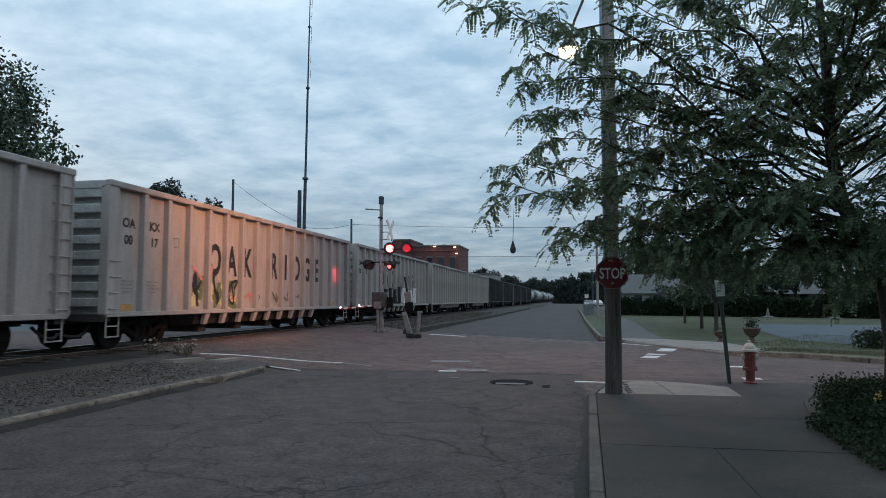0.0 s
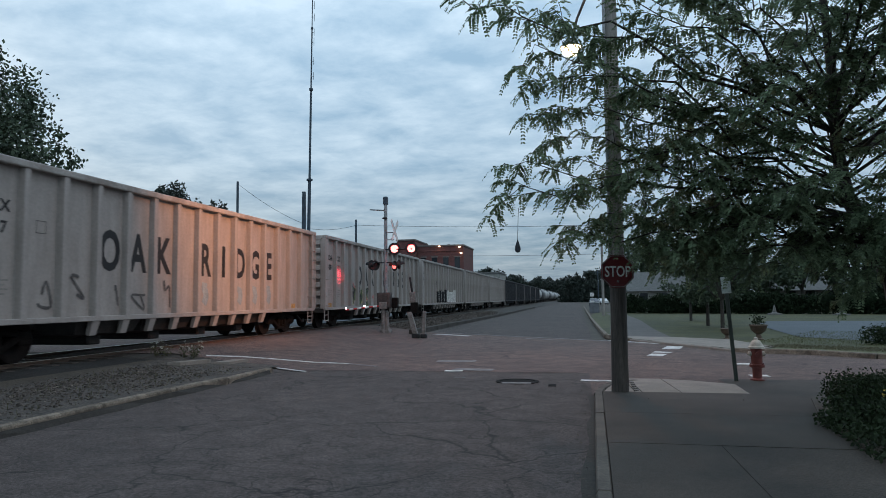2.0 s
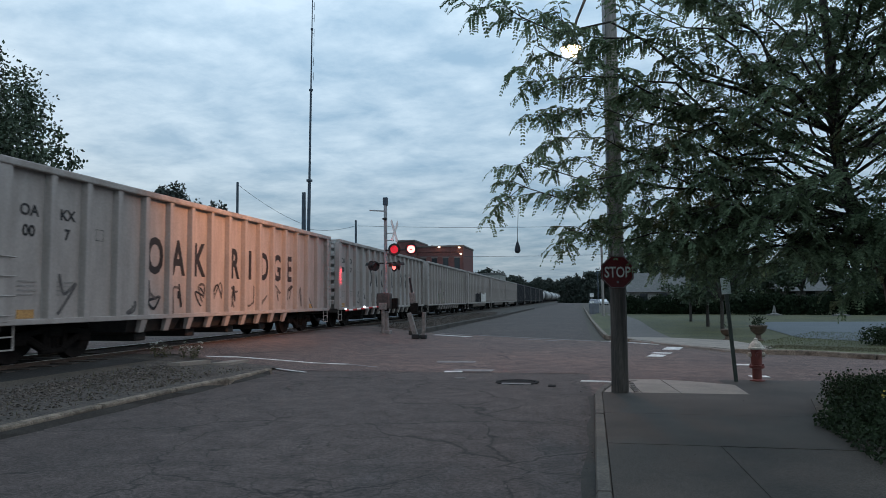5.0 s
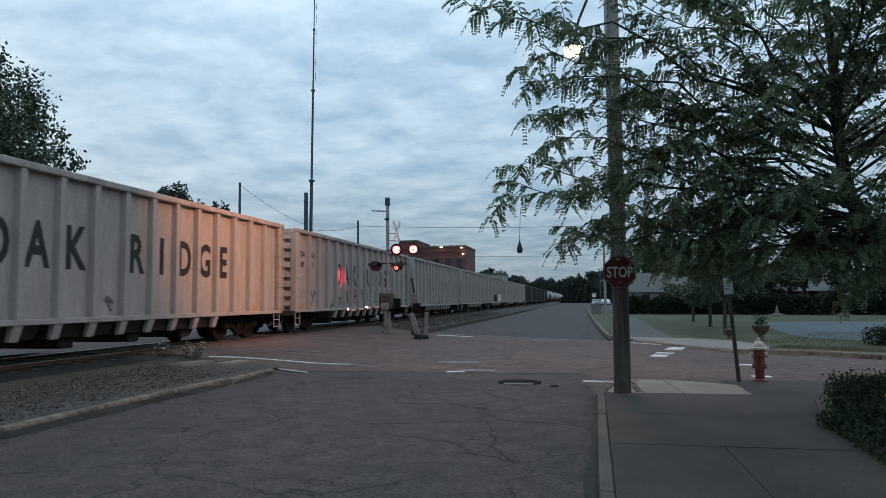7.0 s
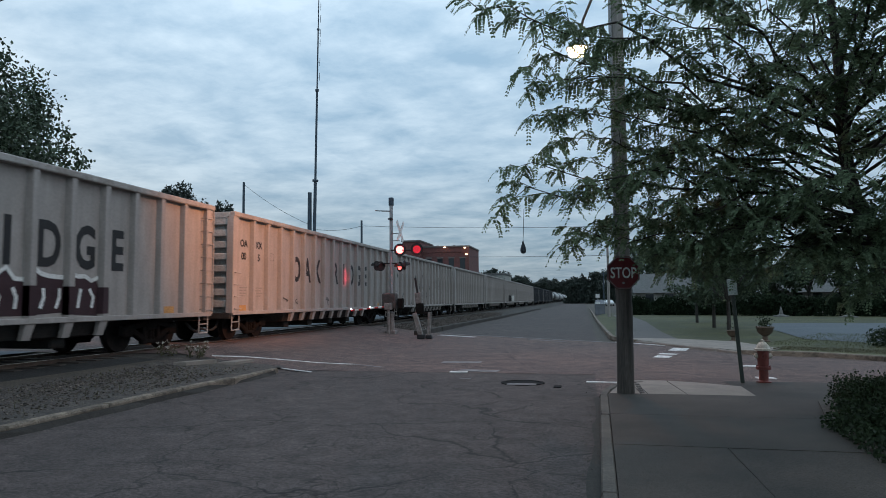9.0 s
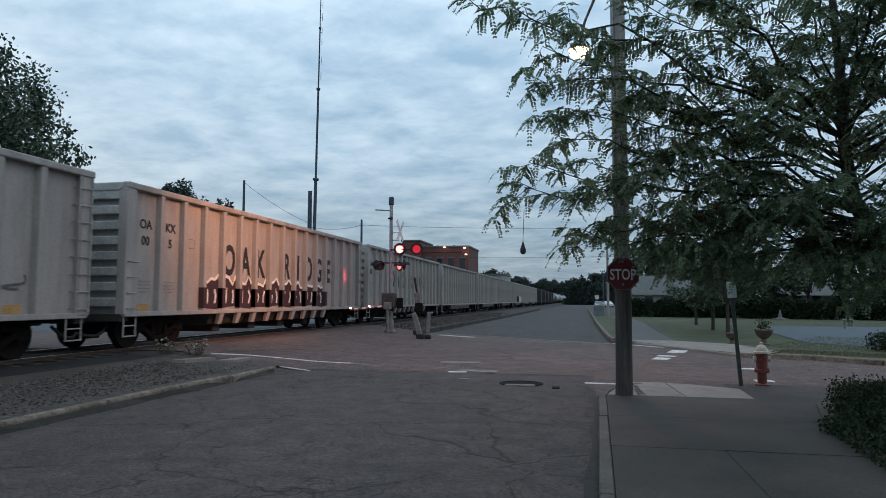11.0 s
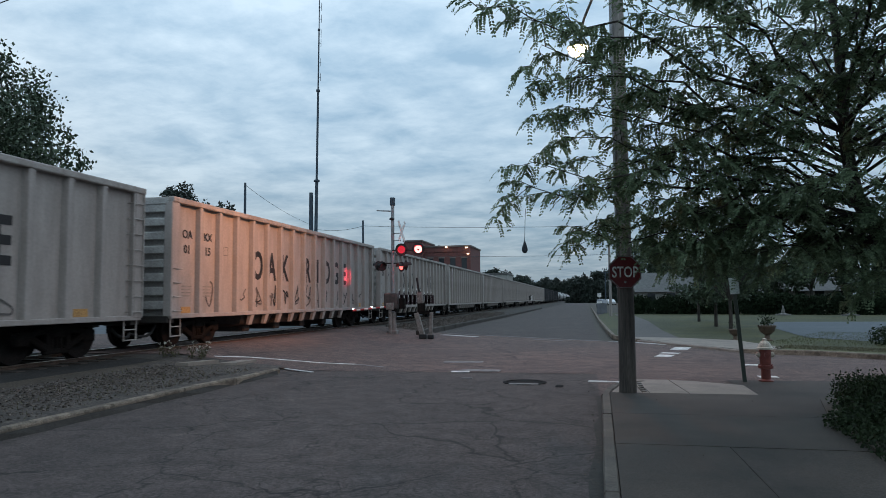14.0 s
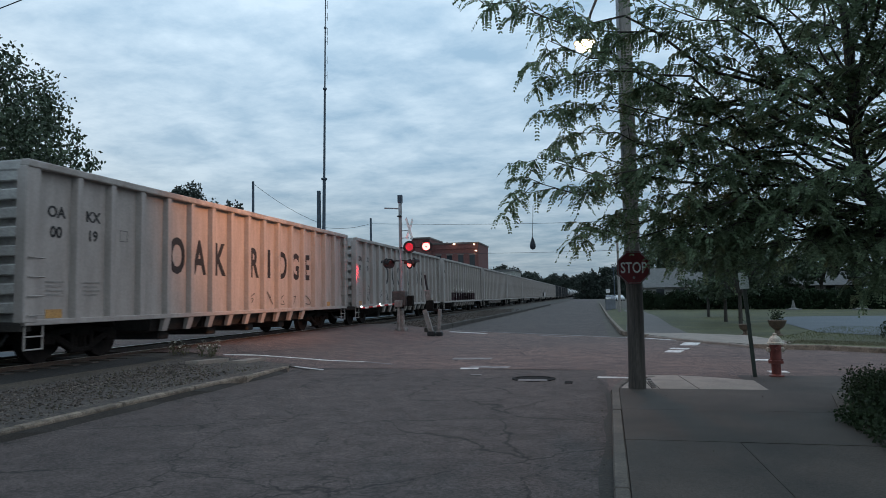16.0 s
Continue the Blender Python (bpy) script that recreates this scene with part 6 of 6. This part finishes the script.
wash.data.energy, wash.data.color, wash.data.shadow_soft_size = 8, (1.0, 0.55, 0.30), 0.15
wash.location = (-17.8, 103.0, 9.0)

shed = thing("white_building", "low white flat-roofed building beyond the railway", "building", pose(-22.0, 150, 0.1))
part("wall", Mesh().box(0, 5.2, 0, 12, 0, 7.0), M["siding"], shed)
part("roof", Mesh().bevelled(-0.2, 5.4, -0.2, 12.2, 7.0, 7.35, 0.05), M["roofgrey"], shed)


def house(x, y, w, d, wall_h, ridge, label, rz=0):
    h = thing("house", label, "house", pose(x, y, 0, 0, 0, rz), "houses behind the hedge")
    part("wall", Mesh().box(0, w, 0, d, 0, wall_h), M["siding"], h)
    r = Mesh().add([(-0.4, -0.5, wall_h - 0.1), (w + 0.4, -0.5, wall_h - 0.1), (w + 0.4, d + 0.5, wall_h - 0.1), (-0.4, d + 0.5, wall_h - 0.1), (-0.4, d / 2, ridge), (w + 0.4, d / 2, ridge)],
                   [(0, 1, 5, 4), (2, 3, 4, 5), (0, 4, 3), (1, 2, 5), (3, 2, 1, 0)])
    part("roof", r, M["roofgrey"], h, "pale grey shingle roof")
    part("chimney", Mesh().bevelled(w * 0.7, w * 0.7 + 0.6, d * 0.55, d * 0.55 + 0.6, wall_h, ridge + 0.6, 0.02), M["brick"], h)
    for i in range(3):
        wx = w * (0.2 + 0.3 * i)
        win = part("window", Mesh().box(wx - 0.45, wx + 0.45, -0.03, 0.03, 0.95, 2.15), M["glass"], h)
        part("frame", Mesh().box(wx - 0.52, wx + 0.52, -0.05, -0.035, 2.15, 2.23).box(wx - 0.52, wx + 0.52, -0.05, -0.035, 0.87, 0.95), M["white"], win)
    return h


house(6.2, 84, 7.5, 8, 2.4, 4.7, "white house with a pale roof behind the hedge")
house(21.5, 80, 6.5, 7, 2.3, 4.0, "small white house behind the hedge")


def utility(x, y, h, r, material, label, arms=0):
    p = thing("utility_pole", label, "utility pole", pose(x, y, 0.1))
    part("shaft", Mesh().path([(0, 0, -0.1), (0.02, 0, h * 0.5), (0.0, 0, h)], [r, r * 0.85, r * 0.72], 10), M[material], p, "", True)
    for i in range(arms):
        part("crossarm", Mesh().bevelled(-1.0, 1.0, -0.06, 0.06, h - 0.6 - i * 0.8, h - 0.45 - i * 0.8, 0.02), M[material], p)
    return p


utility(-32.07, 60, 13.06, 0.16, "darkpole", "tall dark utility pole beyond the train")
utility(-23.43, 70, 10.2, 0.15, "darkpole", "dark utility pole beyond the train")
utility(-29.45, 70, 13.5, 0.30, "darkpole", "thick dark pole beside the radio mast")
utility(2.12, 60, 6.2, 0.13, "palewood", "pale wooden pole beside the far road")
utility(5.5, 190, 9.0, 0.16, "darkpole", "distant utility pole along the road", 1)
mastt = thing("radio_mast", "tall thin dark radio mast rising above the train", "radio mast", pose(-28.98, 70, 0.1, 0, 0.7))
for i, (z0, z1, r) in enumerate(((0, 14.8, 0.20), (14.8, 25, 0.13), (25, 32, 0.085), (32, 42, 0.055))):
    part("section", Mesh().tube((0, 0, z0), (0, 0, z1), r, r * 0.9, 10), M["darkpole"], mastt)
    part("flange", Mesh().tube((0, 0, z1 - 0.1), (0, 0, z1 + 0.1), r * 1.7, n=10), M["darkpole"], mastt)
for z in (26.5, 28.2, 30.4, 31.5, 33.2, 34.6):
    part("antenna", Mesh().tube((0.0, 0, z), (0.26, 0, z), 0.02, n=5).tube((0.26, 0, z - 0.4), (0.26, 0, z + 0.5), 0.025, n=6), M["darkpole"], mastt)


def cable(a, b, sag, r=0.018, n=14):
    a, b = Vector(a), Vector(b)
    pts = [a.lerp(b, i / n) - Vector((0, 0, sag * 4 * (i / n) * (1 - i / n))) for i in range(n + 1)]
    return tagged(part("overhead_wire", Mesh().path(pts, r, 5), M["wire"]), "thin black overhead wire against the sky", "wire", "overhead wires")


cable((-32.0, 60, 12.9), (-29.35, 70, 10.0), 0.35)
cable((-29.35, 70, 9.6), (-23.43, 70, 9.7), 0.35)
cable((-23.43, 70, 9.7), (9.0, 72, 9.2), 0.3)
cable((-23.43, 70, 6.4), (9.0, 90, 7.3), 0.2)
utility(-50, 31, 14.2, 0.18, "darkpole", "tall dark utility pole beyond the train")
cable((0.652, 11.72, 10.85), (-50, 31, 14.2), 0.0, 0.02)

# parked cars, ornaments, urns
def car_body(x, y, rz, material, label):
    c = thing("parked_car", label, "car", pose(x, y, 0.02, 0, 0, rz), "parked cars")
    prof = [(-2.1, 0.35), (-2.15, 0.75), (-1.3, 0.9), (-0.75, 1.38), (0.85, 1.42), (1.6, 0.98), (2.1, 0.9), (2.15, 0.4)]
    n = len(prof)
    b = Mesh().add([(s * (0.86 if z < 1 else 0.68), px, z) for s in (-1, 1) for px, z in prof],
                   [tuple(range(n)), tuple(reversed(range(n, 2 * n)))] + [(i, i + n, (i + 1) % n + n, (i + 1) % n) for i in range(n)])
    part("body", b, M[material], c)
    part("window", Mesh().bevelled(-0.79, 0.79, -0.7, 0.8, 0.98, 1.3, 0.05), M["glass"], c)
    for sx in (-0.8, 0.8):
        for py in (-1.35, 1.35):
            part("wheel", Mesh().tube((sx - 0.1, py, 0.32), (sx + 0.1, py, 0.32), 0.32, n=16), M["rubber"], c)
    return c


car_body(3.3, 150, 0, "autowhite", "white car parked far along the road")
car_body(2.9, 128, 0, "autogrey", "grey car parked far along the road")
car_body(5.6, 160, 10, "autowhite", "white car parked far along the road")
for x, y, h in ((2.2, 110, 2.4), (1.9, 95, 1.2)):
    s = thing("roadside_sign", "small white sign post beside the far road", "sign", pose(x, y, 0))
    part("post", Mesh().tube((0, 0, -0.05), (0, 0, h), 0.04, n=8), M["galv"], s)
    part("plate", Mesh().bevelled(-0.3, 0.3, -0.05, -0.02, h - 0.6, h, 0.01), M["white"], s)
box = thing("utility_box", "low dark utility cabinet beside the far road", "utility box", pose(1.65, 72, 0.05))
part("case", Mesh().bevelled(-0.5, 0.5, -0.4, 0.4, -0.05, 1.0, 0.04), M["autogrey"], box)
part("lid", Mesh().bevelled(-0.55, 0.55, -0.45, 0.45, 1.0, 1.08, 0.02), M["galv"], box)


def urn(x, y, s, label, plant):
    u = thing("garden_urn", label, "planter", pose(x, y, 0.05), "urns on the lawn")
    part("pedestal", Mesh().lathe([(0.26 * s, 0), (0.26 * s, 0.06 * s), (0.15 * s, 0.1 * s), (0.12 * s, 0.3 * s), (0.2 * s, 0.36 * s)], n=18), M["terra"], u, "", True)
    part("bowl", Mesh().lathe([(0.2 * s, 0.36 * s), (0.36 * s, 0.5 * s), (0.42 * s, 0.72 * s), (0.47 * s, 0.76 * s), (0.45 * s, 0.8 * s), (0.36 * s, 0.78 * s)], n=18), M["terra"], u, "", True)
    nr = np.random.default_rng(int(x * 100))
    p = nr.normal(0, 1, (plant, 3)) * np.array([0.17, 0.17, 0.2]) * s + np.array([0, 0, 1.0 * s])
    tagged(part("plant", leaf_mesh("plant", p, nr.normal(0, 1, p.shape) + np.array([0, 0, 0.6]), nr.normal(0, 1, p.shape), np.full(plant, 0.11 * s), np.full(plant, 0.06 * s)), M["bush"], u), kind="stuff")
    return u


urn(6.25, 25.9, 0.68, "terracotta urn with a leafy plant on the lawn", 260)
urn(5.25, 26.2, 0.5, "small terracotta bowl planter on the lawn", 30)
for x, y in ((15.9, 60.5), (20.1, 58.0)):
    g = thing("garden_ornament", "pale pointed stone ornament before the hedge", "garden ornament", pose(x, y, 0.05))
    part("column", Mesh().lathe([(0.4, 0), (0.42, 0.12), (0.16, 0.2), (0.13, 0.4), (0.08, 0.65), (0.02, 0.85)], n=16), M["ornament"], g, "", True)
    part("plinth", Mesh().bevelled(-0.5, 0.5, -0.5, 0.5, -0.05, 0.1, 0.03), M["ornament"], g)

# leaf litter and grit in the gutters
nr = np.random.default_rng(31)
k = 900
lx = np.concatenate([nr.normal(-0.02, 0.10, 500), nr.normal(-6.75, 0.12, 250), nr.uniform(0.5, 3.4, 150)])
ly = np.concatenate([nr.uniform(3, 12.5, 500), nr.uniform(6, 14.5, 250), nr.uniform(6, 11.8, 150)])
lx[:500] += 0.013 + 0.0202 * ly[:500] - 0.1
lp = np.stack([lx, ly, np.where(lx > 0.35, 0.058, 0.006)], 1)
ld = np.stack([nr.normal(0, 1, k), nr.normal(0, 1, k), nr.uniform(0, 0.25, k)], 1)
lw = nr.uniform(0.012, 0.04, k)
tagged(part("leaf_litter", leaf_mesh("leaf_litter", lp, ld, np.tile([0, 0, 1.0], (k, 1)), lw, lw * 0.7), M["litter"]), "dead leaves and grit in the gutter", "leaf litter", "", "stuff")


# ---- what moves ----
def motions():
    for car, y0, near in CARS:
        walk(car, [(t, pose(TX, y0 + SPEED * t, RAIL)) for t in range(17)])
        if near:
            for truck in [o for o in car.children if o.name.startswith("truck")]:
                for w in truck.children:
                    at = w.matrix_basis.translation.copy()
                    walk(w, [(i / 10, pose(*at, -math.degrees(SPEED * i / 10 / 0.46))) for i in range(161)])
    # each flash: the added red blade covers the lens for a third of a second as if the lamp dimmed, then swings aside
    for blade, r, first in SHUTTERS:
        rows = [(0.0, 0.0 if abs(first) < 0.17 else 84.0)]
        for k in range(16):
            c = first + 1.105 * k
            for dt, a in ((-0.24, 84.0), (-0.17, 0.0), (0.17, 0.0), (0.24, 84.0)):
                if rows[-1][0] + 0.03 < c + dt < 15.97:
                    rows.append((c + dt, a))
        rows.append((16.0, 0.0 if any(abs(16.0 - first - 1.105 * k) < 0.2 for k in range(16)) else 84.0))
        walk(blade, [(t, pose(0, -0.04, r, -a)) for t, a in rows])


motions()
